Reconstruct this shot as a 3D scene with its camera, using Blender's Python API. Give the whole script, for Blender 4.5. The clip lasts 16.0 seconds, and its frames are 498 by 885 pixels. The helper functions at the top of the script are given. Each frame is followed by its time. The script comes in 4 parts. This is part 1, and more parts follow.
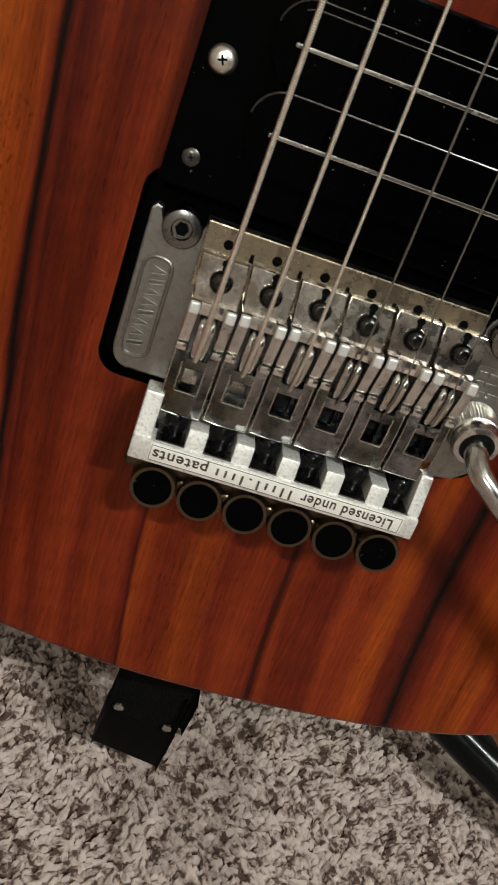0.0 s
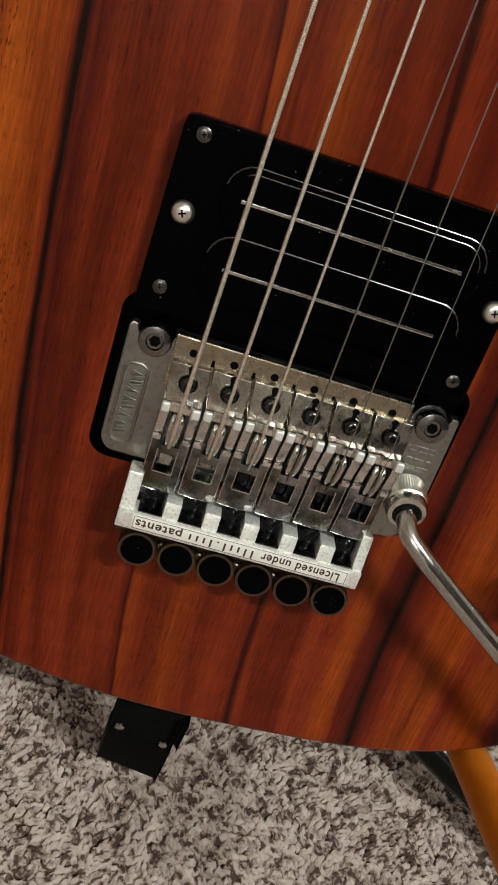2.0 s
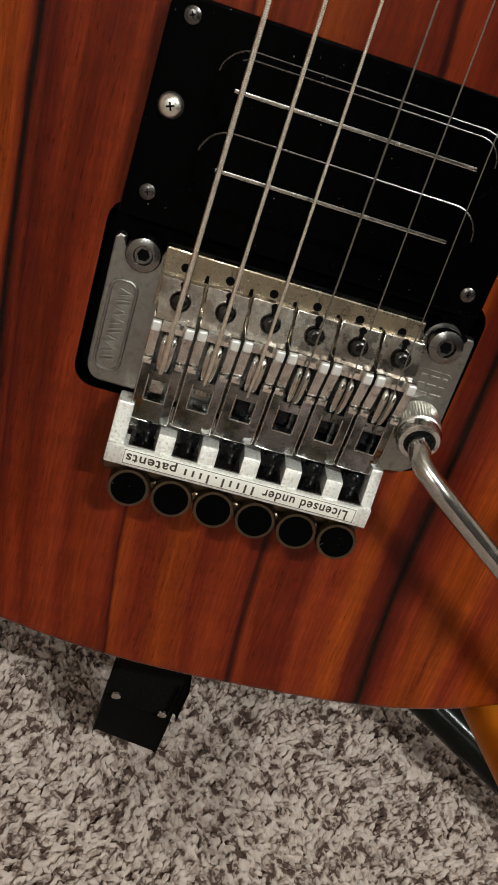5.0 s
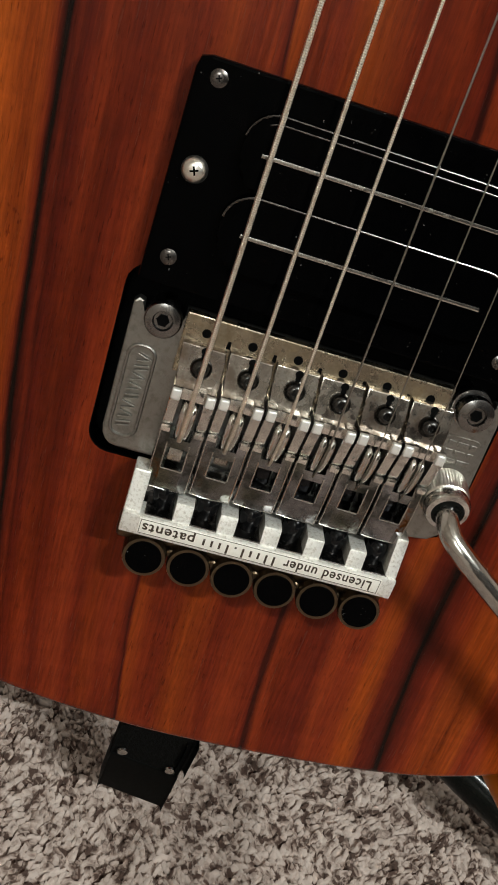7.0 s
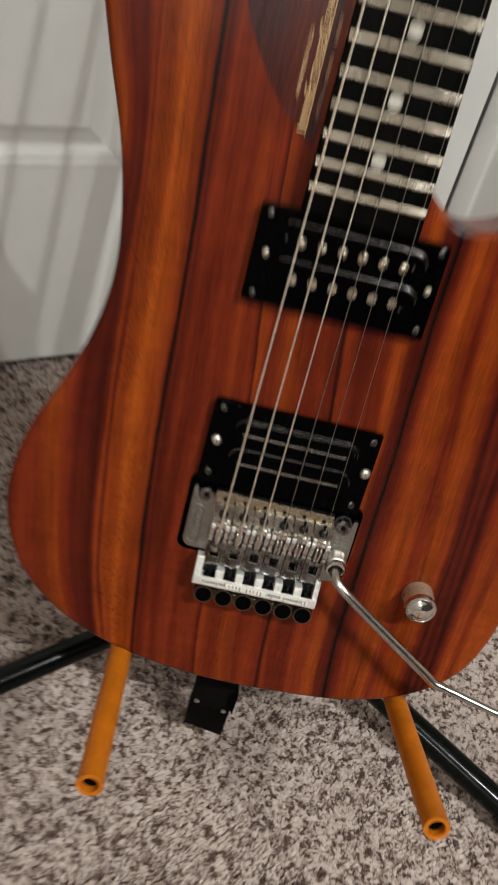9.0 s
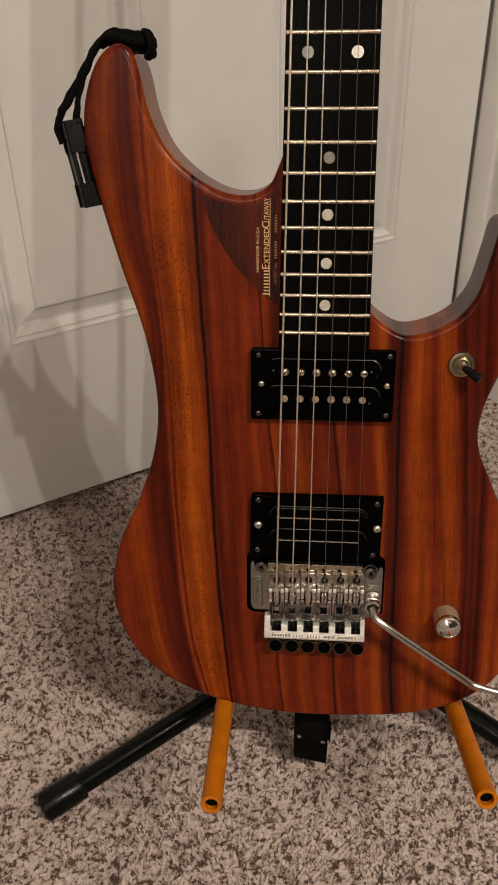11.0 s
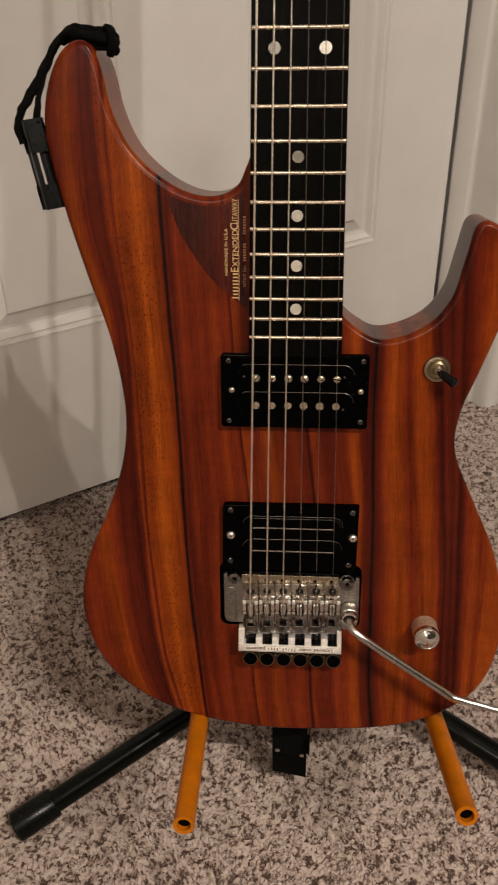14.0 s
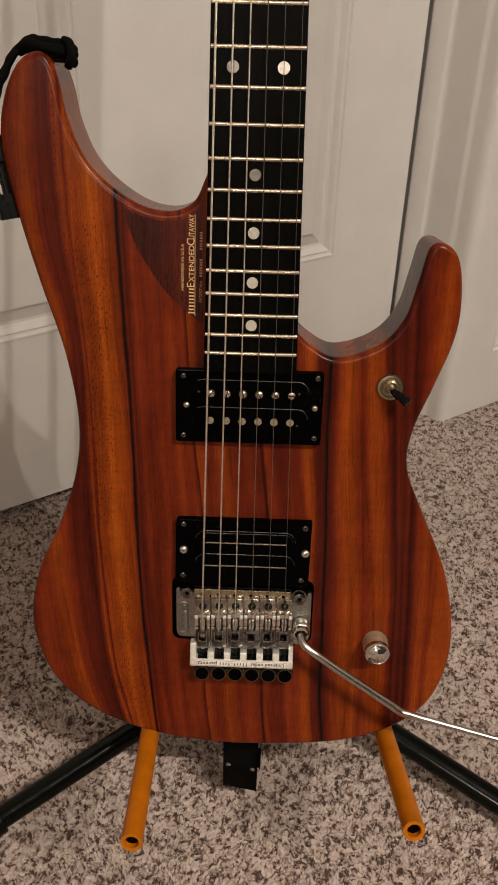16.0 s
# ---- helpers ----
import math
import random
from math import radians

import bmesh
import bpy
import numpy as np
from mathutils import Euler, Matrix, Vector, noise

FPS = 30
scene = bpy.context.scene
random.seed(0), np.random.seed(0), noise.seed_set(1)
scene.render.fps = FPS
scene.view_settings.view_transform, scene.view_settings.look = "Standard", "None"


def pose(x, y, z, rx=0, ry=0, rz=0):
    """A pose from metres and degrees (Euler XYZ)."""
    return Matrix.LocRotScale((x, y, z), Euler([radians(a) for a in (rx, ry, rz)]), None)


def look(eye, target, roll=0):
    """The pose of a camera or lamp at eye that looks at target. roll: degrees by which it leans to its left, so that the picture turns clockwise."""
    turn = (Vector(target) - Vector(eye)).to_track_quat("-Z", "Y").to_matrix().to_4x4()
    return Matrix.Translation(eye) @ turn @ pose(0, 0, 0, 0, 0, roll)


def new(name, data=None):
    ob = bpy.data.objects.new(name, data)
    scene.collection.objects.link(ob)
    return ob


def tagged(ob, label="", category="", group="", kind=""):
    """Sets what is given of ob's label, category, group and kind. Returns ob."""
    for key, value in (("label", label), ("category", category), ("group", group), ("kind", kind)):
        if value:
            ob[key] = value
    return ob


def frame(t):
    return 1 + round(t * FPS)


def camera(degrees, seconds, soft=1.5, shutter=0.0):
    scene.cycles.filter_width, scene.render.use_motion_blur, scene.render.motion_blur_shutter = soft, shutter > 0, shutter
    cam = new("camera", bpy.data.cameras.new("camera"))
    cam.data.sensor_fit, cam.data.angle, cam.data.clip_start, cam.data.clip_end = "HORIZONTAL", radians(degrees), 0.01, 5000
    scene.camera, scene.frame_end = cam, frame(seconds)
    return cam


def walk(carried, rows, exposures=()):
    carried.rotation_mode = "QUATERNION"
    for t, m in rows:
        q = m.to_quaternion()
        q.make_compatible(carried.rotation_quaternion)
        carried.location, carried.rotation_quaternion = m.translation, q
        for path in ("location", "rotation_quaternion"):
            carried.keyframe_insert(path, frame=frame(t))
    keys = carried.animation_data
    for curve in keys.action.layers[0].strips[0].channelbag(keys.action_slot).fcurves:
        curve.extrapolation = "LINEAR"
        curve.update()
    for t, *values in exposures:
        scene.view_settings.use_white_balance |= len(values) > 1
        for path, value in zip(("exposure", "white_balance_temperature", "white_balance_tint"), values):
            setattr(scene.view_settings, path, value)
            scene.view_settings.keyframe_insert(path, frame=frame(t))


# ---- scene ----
cam = camera(32.92, 16.0, soft=1.8, shutter=0.5)
# seconds, eye in metres, turn in degrees
PATH = [
    (0, -0.03702, -0.15710, 0.32842, 48.287, -18.551, 4.935),
    (0.5, -0.03068, -0.15629, 0.32780, 48.099, -18.345, 5.209),
    (1, -0.03143, -0.15513, 0.33146, 48.305, -18.121, 5.113),
    (1.5, -0.02897, -0.15929, 0.33545, 48.269, -17.699, 5.164),
    (2, -0.03564, -0.17226, 0.36762, 48.412, -17.274, 5.022),
    (2.5, -0.02890, -0.16969, 0.34637, 48.339, -17.003, 4.700),
    (3, -0.02648, -0.16794, 0.34234, 48.572, -16.751, 4.553),
    (5.3, -0.03014, -0.17232, 0.34555, 48.490, -16.640, 4.248),
    (5.5, -0.03378, -0.18242, 0.36899, 48.601, -16.553, 4.206),
    (6, -0.04633, -0.23726, 0.43502, 49.490, -15.952, 4.012),
    (6.5, -0.04683, -0.20185, 0.38210, 49.577, -16.441, 3.793),
    (7, -0.03735, -0.15667, 0.34716, 49.381, -17.046, 4.136),
    (7.5, -0.03825, -0.16258, 0.34808, 49.088, -17.502, 4.501),
    (8, -0.03790, -0.16500, 0.34898, 48.804, -17.702, 4.446),
    (8.5, -0.03917, -0.18539, 0.39419, 48.843, -17.369, 4.370),
    (9, -0.04982, -0.32410, 0.54311, 50.664, -12.584, 5.569),
    (9.3, -0.05743, -0.39579, 0.62750, 52.573, -9.347, 3.311),
    (9.5, -0.01291, -0.41200, 0.64192, 52.850, -6.670, 4.326),
    (10, -0.01412, -0.41257, 0.64256, 54.034, -0.377, 4.001),
    (10.2, -0.01195, -0.41673, 0.64124, 54.762, 0.648, 4.578),
    (12.5, -0.00226, -0.40687, 0.63818, 55.347, 1.222, 4.488),
    (13, -0.00370, -0.40342, 0.63504, 55.397, 1.228, 4.469),
    (13.5, -0.00400, -0.40338, 0.63435, 55.444, 1.121, 4.196),
    (14, 0.00406, -0.40081, 0.63316, 55.392, 0.888, 3.714),
    (14.5, 0.00827, -0.40264, 0.63763, 55.749, -0.189, 2.370),
    (15, 0.00761, -0.40048, 0.64128, 55.547, -0.990, 1.674),
    (15.5, 0.00704, -0.39941, 0.63754, 55.834, -1.352, 1.742),
    (16, 0.00683, -0.39829, 0.63745, 55.883, -1.339, 1.852),
]
# seconds, stops, white balance: the phone brightens and cools its picture close up
EXPOSURES = [(0.0, 0.59, 5420, -3), (8.5, 0.64, 5420, -3), (9.0, 0.72, 5420, 0), (9.5, 0.50, 5800, 5), (12.3, 0.43, 6450, 10), (16.0, 0.44, 6450, 10)]
walk(cam, [(t, pose(x, y, z, rx, ry, rz)) for t, x, y, z, rx, ry, rz in PATH], EXPOSURES)

# the guitar leans back on its stand: its own axes are x across, z along the strings, -y out of its face
GUITAR = pose(0.0, 0.0, 0.2278, -14.000, -0.286, 0.000)

# ---- light ----
world = bpy.data.worlds.new("room_air")
world.use_nodes = True
world.node_tree.nodes["Background"].inputs[0].default_value = (0.9, 0.8, 0.7, 1)
world.node_tree.nodes["Background"].inputs[1].default_value = 0.02
scene.world = world

# three bulbs on one ceiling bar
LAMP = Vector((1.08, -1.30, 2.44))
BULBS = [LAMP + Vector((d, 0.0, -0.165)) for d in (-0.250, -0.009, 0.263)]
for spot in BULBS:
    lamp_data = bpy.data.lights.new("bulb_light", "AREA")
    lamp_data.shape, lamp_data.size = "DISK", 0.03
    lamp_data.energy, lamp_data.color = 17.6, (1.0, 0.885, 0.76)
    new("bulb_light", lamp_data).matrix_world = look(spot, spot - Vector((0, 0, 1)))
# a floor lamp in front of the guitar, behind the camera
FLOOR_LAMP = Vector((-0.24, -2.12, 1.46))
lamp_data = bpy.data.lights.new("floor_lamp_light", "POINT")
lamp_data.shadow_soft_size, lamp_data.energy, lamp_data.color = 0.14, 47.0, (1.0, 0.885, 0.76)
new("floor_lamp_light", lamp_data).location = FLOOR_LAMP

# ---- materials ----
def srgb(r, g, b):
    return tuple(((c / 255 + 0.055) / 1.055) ** 2.4 if c > 10 else c / 255 / 12.92 for c in (r, g, b)) + (1.0,)


class Nodes:
    """A small helper for node materials."""

    def __init__(self, name, rough=0.5, metal=0.0, spec=0.5, color=(0.5, 0.5, 0.5, 1)):
        self.mat = bpy.data.materials.new(name)
        self.mat.use_nodes = True
        self.tree = self.mat.node_tree
        self.bsdf = self.tree.nodes["Principled BSDF"]
        self.set("Base Color", color)
        self.set("Roughness", rough)
        self.set("Metallic", metal)
        self.set("Specular IOR Level", spec)
        self.where = self.tree.nodes.new("ShaderNodeTexCoord").outputs["Object"]

    def put(self, socket, value):
        if isinstance(value, bpy.types.NodeSocket):
            self.tree.links.new(value, socket)
        else:
            socket.default_value = value

    def set(self, name, value):
        self.put(self.bsdf.inputs[name], value)

    def math(self, op, a, b=0.0, c=0.0, clamp=False):
        n = self.tree.nodes.new("ShaderNodeMath")
        n.operation, n.use_clamp = op, clamp
        for s, v in zip(n.inputs, (a, b, c)):
            self.put(s, v)
        return n.outputs[0]

    def axes(self, vector=None):
        n = self.tree.nodes.new("ShaderNodeSeparateXYZ")
        self.put(n.inputs[0], vector or self.where)
        return n.outputs

    def vec(self, x, y, z):
        n = self.tree.nodes.new("ShaderNodeCombineXYZ")
        for s, v in zip(n.inputs, (x, y, z)):
            self.put(s, v)
        return n.outputs[0]

    def scaled(self, scale, vector=None):
        n = self.tree.nodes.new("ShaderNodeMapping")
        self.put(n.inputs[0], vector or self.where)
        n.inputs[3].default_value = scale
        return n.outputs[0]

    def noise(self, scale, detail=3.0, rough=0.55, vector=None, twist=0.0):
        n = self.tree.nodes.new("ShaderNodeTexNoise")
        self.put(n.inputs["Vector"], vector or self.where)
        n.inputs["Scale"].default_value = scale
        n.inputs["Detail"].default_value = detail
        n.inputs["Roughness"].default_value = rough
        n.inputs["Distortion"].default_value = twist
        return n.outputs[0]

    def ramp(self, value, stops, smooth=False):
        n = self.tree.nodes.new("ShaderNodeValToRGB")
        self.put(n.inputs[0], value)
        e = n.color_ramp.elements
        if smooth:
            n.color_ramp.interpolation = "EASE"
        while len(e) < len(stops):
            e.new(0.5)
        for el, (p, c) in zip(e, stops):
            el.position = p
        for el, (p, c) in zip(e, stops):
            el.position, el.color = p, c if len(c) == 4 else (*c, 1)
        return n.outputs[0]

    def grey(self, value, lo, hi, a=0.0, b=1.0):
        return self.ramp(value, [(lo, (a, a, a, 1)), (hi, (b, b, b, 1))])

    def mix(self, kind, fac, a, b):
        n = self.tree.nodes.new("ShaderNodeMix")
        n.data_type, n.blend_type = "RGBA", kind
        self.put(n.inputs[0], fac)
        self.put(n.inputs[6], a)
        self.put(n.inputs[7], b)
        return n.outputs[2]

    def bump(self, height, strength=0.2, distance=0.001):
        n = self.tree.nodes.new("ShaderNodeBump")
        n.inputs["Strength"].default_value = strength
        n.inputs["Distance"].default_value = distance
        self.put(n.inputs["Height"], height)
        self.set("Normal", n.outputs[0])


# lines of the grain across the body, in millimetres at these heights along the strings
LEVELS = (340, 250, 185, 115, 60, 0, -55, -105)
GRAIN = [(-152,) * 8, (-124, -124.5, -110, -116, -121, -116.5, -107, -86), (-111, -109, -101, -99, -97, -94, -87, -75),
         (-107, -102.7, -97.7, -94.7, -92.5, -88.5, -82, -70), (-78, -76.4, -74.2, -71.5, -69.8, -66.7, -62.3, -57),
         (-45, -42, -38, -32.4, -27.3, -26, -24.8, -19.5), (0, 0, 3, 8.8, 14.3, 14.5, 13.8, 17.5), (46, 47, 47.9, 48.4, 50.8, 52.8, 54, 58.5),
         (62, 62, 64, 67.5, 73, 77, 78, 80), (78, 79, 83, 90, 96, 100, 102, 104), (126,) * 8]


def grain_band(m, x, z):
    """Counts the grain lines from the bass side: 1.5 lies halfway between the second line and the third."""
    share = m.math("DIVIDE", m.math("ADD", z, 0.110), 0.460, clamp=True)
    lines = []
    for us in GRAIN:
        n = m.tree.nodes.new("ShaderNodeFloatCurve")
        m.put(n.inputs["Value"], share)
        curve = n.mapping.curves[0]
        spots = sorted(((v + 110) / 460, (u + 160) / 320) for v, u in zip(LEVELS, us))
        while len(curve.points) < len(spots):
            curve.points.new(0.5, 0.5)
        for q, (a, b) in zip(curve.points, spots):
            q.location = (a, b)
        n.mapping.update()
        lines.append(m.math("SUBTRACT", m.math("MULTIPLY", n.outputs[0], 0.320), 0.160))
    band = 0.0
    for a, b in zip(lines, lines[1:]):
        band = m.math("ADD", m.math("DIVIDE", m.math("SUBTRACT", x, a), m.math("SUBTRACT", b, a), clamp=True), band)
    return band


def wood(name, stops, low, span, rough=0.25, pores=0.5, spec=0.19, lines=None):
    """Striped oiled wood: colour bands across x that run along z, with figure, fibres, pores and slow waves."""
    m = Nodes(name, rough=rough, spec=spec)
    x, y, z = m.axes()
    wave = m.math("MULTIPLY", m.math("SUBTRACT", m.noise(1.0, 2.0, 0.5, m.scaled((14, 14, 5))), 0.5), 0.005)
    fine = m.math("MULTIPLY", m.math("SUBTRACT", m.noise(1.0, 4.0, 0.65, m.scaled((110, 110, 10))), 0.5), 0.0034)
    x = m.math("ADD", x, m.math("ADD", wave, fine))
    if lines:
        band = grain_band(m, x, z)
        color = None
        for k, row in enumerate(lines):
            shade = m.ramp(m.math("SUBTRACT", band, float(k)), row)
            color = shade if color is None else m.mix("MIX", m.math("GREATER_THAN", band, float(k)), color, shade)
        warp = m.vec(m.math("MULTIPLY", band, 0.026), y, z)
    else:
        color = m.ramp(m.math("DIVIDE", m.math("SUBTRACT", x, low), span), [((p - low) / span, c) for p, c in stops])
        warp = m.vec(x, y, z)
    # darker veins and lighter flames along the grain, in uneven patches
    vein = m.noise(1.0, 5.0, 0.62, m.scaled((95, 95, 5), warp), 0.5)
    color = m.mix("MULTIPLY", 0.66, color, m.ramp(vein, [(0.30, (0.30, 0.22, 0.20)), (0.43, (0.76, 0.71, 0.68)), (0.55, (1.08, 1.10, 1.05)), (0.72, (1.45, 1.66, 1.45))]))
    line = m.noise(1.0, 5.0, 0.7, m.scaled((420, 420, 9), warp), 0.6)
    color = m.mix("MULTIPLY", 0.50, color, m.ramp(line, [(0.30, (0.42, 0.36, 0.35)), (0.44, (0.90, 0.87, 0.85)), (0.68, (1.28, 1.38, 1.32))]))
    # rays across the grain catch the light in small flakes
    ripple = m.noise(1.0, 3.0, 0.6, m.scaled((60, 60, 210)), 0.3)
    color = m.mix("MULTIPLY", 0.26, color, m.grey(ripple, 0.32, 0.68, 0.72, 1.26))
    fibre = m.noise(1.0, 4.0, 0.75, m.scaled((1100, 1100, 60)))
    color = m.mix("MULTIPLY", 0.8, color, m.grey(fibre, 0.28, 0.72, 0.66, 1.32))
    cloud = m.noise(1.0, 3.0, 0.6, m.scaled((26, 26, 40)))
    color = m.mix("MULTIPLY", 0.6, color, m.grey(cloud, 0.3, 0.7, 0.72, 1.22))
    # short open pores, in patches
    speck = m.grey(m.noise(1.0, 2.0, 0.5, m.scaled((1400, 1400, 430))), 0.56, 0.64)
    if lines:
        # the pale orange band has the most open pores
        speck = m.math("MULTIPLY", speck, m.math("ADD", 0.25, m.math("MULTIPLY", m.math("LESS_THAN", m.math("ABSOLUTE", m.math("SUBTRACT", band, 2.9)), 0.95), 0.85)))
    patch = m.grey(m.noise(1.0, 2.0, 0.5, m.scaled((60, 60, 12))), 0.42, 0.58, 0.25, 1.45)
    color = m.mix("MULTIPLY", m.math("MULTIPLY", m.math("MULTIPLY", speck, pores), patch), color, (0.36, 0.22, 0.16, 1))
    pore = m.grey(m.noise(1.0, 2.0, 0.5, m.scaled((1700, 1700, 210))), 0.62, 0.69)
    pore = m.math("MULTIPLY", pore, m.grey(m.noise(1.0, 2.0, 0.5, m.scaled((45, 45, 9))), 0.40, 0.60))
    color = m.mix("MULTIPLY", m.math("MULTIPLY", pore, pores), color, (0.22, 0.15, 0.12, 1))
    glint = m.noise(1.0, 2.0, 0.5, m.scaled((1500, 1500, 90)))
    color = m.mix("MULTIPLY", 0.5, color, m.grey(glint, 0.35, 0.72, 0.85, 1.35))
    m.set("Base Color", color)
    m.set("Roughness", m.grey(fibre, 0.2, 0.8, rough + 0.10, rough - 0.06))
    m.bump(m.math("SUBTRACT", m.math("ADD", fibre, cloud), m.math("MULTIPLY", pore, 0.8)), 0.3, 0.00015)
    return m.mat


def metal(name, color, rough=0.25, stain=0.35, stain_color=(0.16, 0.11, 0.06, 1), scale=260, grain=0.12, pure=1.0, pebble=2600, tint=None, dents=0.0):
    """Plated metal with tarnish and fine scratches; on the saddle tails the stain also paints dark reflections. tint: a
    second colour in slow patches. dents: how wavy the polish is.
    """
    m = Nodes(name, rough=rough, metal=pure)
    if tint:
        color = m.mix("MIX", m.grey(m.noise(70, 3.0), 0.40, 0.60), color, tint)
    dirt_and_reflection = m.noise(scale, 5.0, 0.65)
    mask = m.math("MULTIPLY", m.grey(dirt_and_reflection, 0.41 if tint else 0.48, 0.62 if tint else 0.72), stain)
    m.set("Base Color", m.mix("MIX", mask, color, stain_color))
    m.set("Roughness", m.math("ADD", rough, m.math("MULTIPLY", mask, 0.35)))
    height = m.math("MULTIPLY", m.noise(pebble, 2.0), 0.2 / pebble * 1000 * grain)
    if dents:
        height = m.math("ADD", height, m.math("MULTIPLY", m.noise(230, 2.0), dents))
    m.bump(height, 1.0, 0.001)
    return m.mat


def plain(name, color, rough, spec=0.5, speck=0.15, scale=300, bump=0.08, distance=0.0002):
    """Plastic, rubber or paint with slight unevenness."""
    m = Nodes(name, rough=rough, spec=spec)
    n = m.noise(scale, 4.0, 0.6)
    m.set("Base Color", m.mix("MULTIPLY", speck, color, m.grey(n, 0.3, 0.7, 0.4, 1.5)))
    m.set("Roughness", m.grey(n, 0.2, 0.8, max(rough - 0.08, 0.02), rough + 0.1))
    m.bump(n, bump, distance)
    return m.mat


# stripes across the guitar body, from its bass side to its treble side: one row for each gap between two grain lines
DARK, REDD, REDM, ORNG, BRIT = (srgb(46, 12, 7), srgb(76, 22, 11), srgb(100, 35, 13),
                                     srgb(119, 50, 11), srgb(127, 57, 11))
WARM, MIDD = srgb(113, 46, 11), srgb(88, 28, 12)
STRIPES = [[(0.0, DARK), (0.28, REDD), (0.50, REDM), (0.72, MIDD), (0.90, WARM), (1.0, ORNG)],
           [(0.0, ORNG), (0.12, REDM), (0.28, MIDD), (0.45, srgb(62, 17, 8)), (0.60, REDD), (0.76, srgb(64, 18, 8)), (0.88, srgb(56, 15, 7)), (0.95, REDD), (1.0, MIDD)],
           [(0.0, MIDD), (0.25, WARM), (0.55, REDM), (0.74, REDD), (0.85, REDM), (1.0, ORNG)],
           [(0.0, ORNG), (0.18, WARM), (0.40, BRIT), (0.66, ORNG), (0.84, WARM), (0.925, REDM), (0.962, DARK), (0.982, srgb(20, 8, 5)), (1.0, srgb(20, 8, 5))],
           [(0.0, srgb(20, 8, 5)), (0.006, srgb(20, 8, 5)), (0.014, DARK), (0.05, MIDD), (0.075, srgb(62, 18, 8)), (0.10, REDD), (0.20, REDM), (0.32, MIDD), (0.46, REDM), (0.60, MIDD),
            (0.72, srgb(103, 38, 11)), (0.84, MIDD), (0.93, REDM), (0.965, MIDD), (0.985, REDD), (1.0, srgb(48, 14, 7))],
           [(0.0, srgb(48, 14, 7)), (0.008, REDD), (0.022, WARM), (0.12, REDM), (0.25, MIDD), (0.40, WARM), (0.62, MIDD), (0.80, REDM), (0.93, MIDD), (0.97, REDD), (0.985, DARK), (1.0, srgb(40, 12, 7))],
           [(0.0, srgb(40, 12, 7)), (0.015, DARK), (0.05, REDM), (0.10, REDM), (0.18, MIDD), (0.34, REDD), (0.44, REDM), (0.52, MIDD), (0.62, REDM), (0.71, ORNG), (0.77, WARM),
            (0.84, REDD), (0.935, srgb(62, 17, 9)), (0.965, DARK), (0.985, srgb(22, 8, 5)), (1.0, srgb(16, 6, 4))],
           [(0.0, srgb(16, 6, 4)), (0.015, srgb(34, 11, 6)), (0.05, srgb(60, 17, 8)), (0.15, REDD), (0.32, REDM), (0.52, WARM), (0.76, ORNG), (0.92, WARM), (1.0, REDM)],
           [(0.0, REDM), (0.12, MIDD), (0.22, REDM), (0.36, WARM), (0.56, ORNG), (0.68, WARM), (0.79, REDM), (0.88, REDD), (1.0, DARK)],
           [(0.0, DARK), (0.08, REDD), (0.18, srgb(52, 14, 7)), (0.26, REDD), (0.34, DARK), (0.44, REDD), (0.56, REDM), (0.70, WARM), (0.86, REDM), (1.0, WARM)]]
body_wood = wood("oiled_striped_wood", [], 0.0, 1.0, lines=STRIPES, spec=0.135, rough=0.22, pores=0.55)
heel_wood = wood("dark_red_wood", [(-0.08, srgb(64, 19, 11)), (-0.055, srgb(50, 15, 10)), (-0.045, srgb(76, 24, 13)),
                                   (-0.03, srgb(60, 20, 12)), (0.0, srgb(84, 28, 15))], -0.08, 0.08)
neck_wood = wood("brown_neck_wood", [(-0.03, srgb(120, 60, 34)), (0.0, srgb(140, 72, 40)), (0.03, srgb(118, 58, 34))], -0.03, 0.06)
ebony = wood("black_ebony", [(-0.03, srgb(4, 4, 3)), (0.0, srgb(6, 5, 4)), (0.03, srgb(4, 4, 3))], -0.03, 0.06, rough=0.38, pores=0.3, spec=0.03)
m = Nodes("glossy_black_plastic", rough=0.14, spec=0.03)
dust = m.math("MULTIPLY", m.grey(m.noise(1500, 1.0), 0.76, 0.80), m.grey(m.noise(90, 2.0), 0.45, 0.60))
m.set("Base Color", m.mix("MIX", dust, (0.0006, 0.0006, 0.0007, 1), (0.16, 0.15, 0.14, 1)))
m.set("Roughness", m.grey(m.noise(160, 3.0), 0.3, 0.7, 0.08, 0.24))
m.bump(m.noise(900, 3.0), 0.02, 0.0002)
black_gloss = m.mat
# lines the cavity; elsewhere blacks in the shade of slots, sockets and bores
black_matt = plain("matt_black_lining_and_shade", (0.0008, 0.0008, 0.0008, 1), 0.6, spec=0.05)
black_rubber = plain("black_moulded_plastic", (0.0025, 0.003, 0.0025, 1), 0.28, spec=0.16, scale=700, bump=0.02)
dull_plastic = plain("dull_black_plastic", (0.0014, 0.0016, 0.0014, 1), 0.5, spec=0.05, scale=500, bump=0.02)
buckle_plastic = plain("glossy_buckle_plastic", (0.002, 0.0022, 0.0018, 1), 0.30, spec=0.22, scale=500, bump=0.02)
black_cloth = plain("black_woven_cord", (0.003, 0.003, 0.0027, 1), 0.85, spec=0.06, scale=620, bump=1.0, distance=0.0011)
# real steel parts; also stands for slot shade and bobbin highlights
black_steel = metal("blackened_steel_and_shade", (0.13, 0.12, 0.115, 1), 0.24, 0.4, (0.04, 0.03, 0.025, 1))
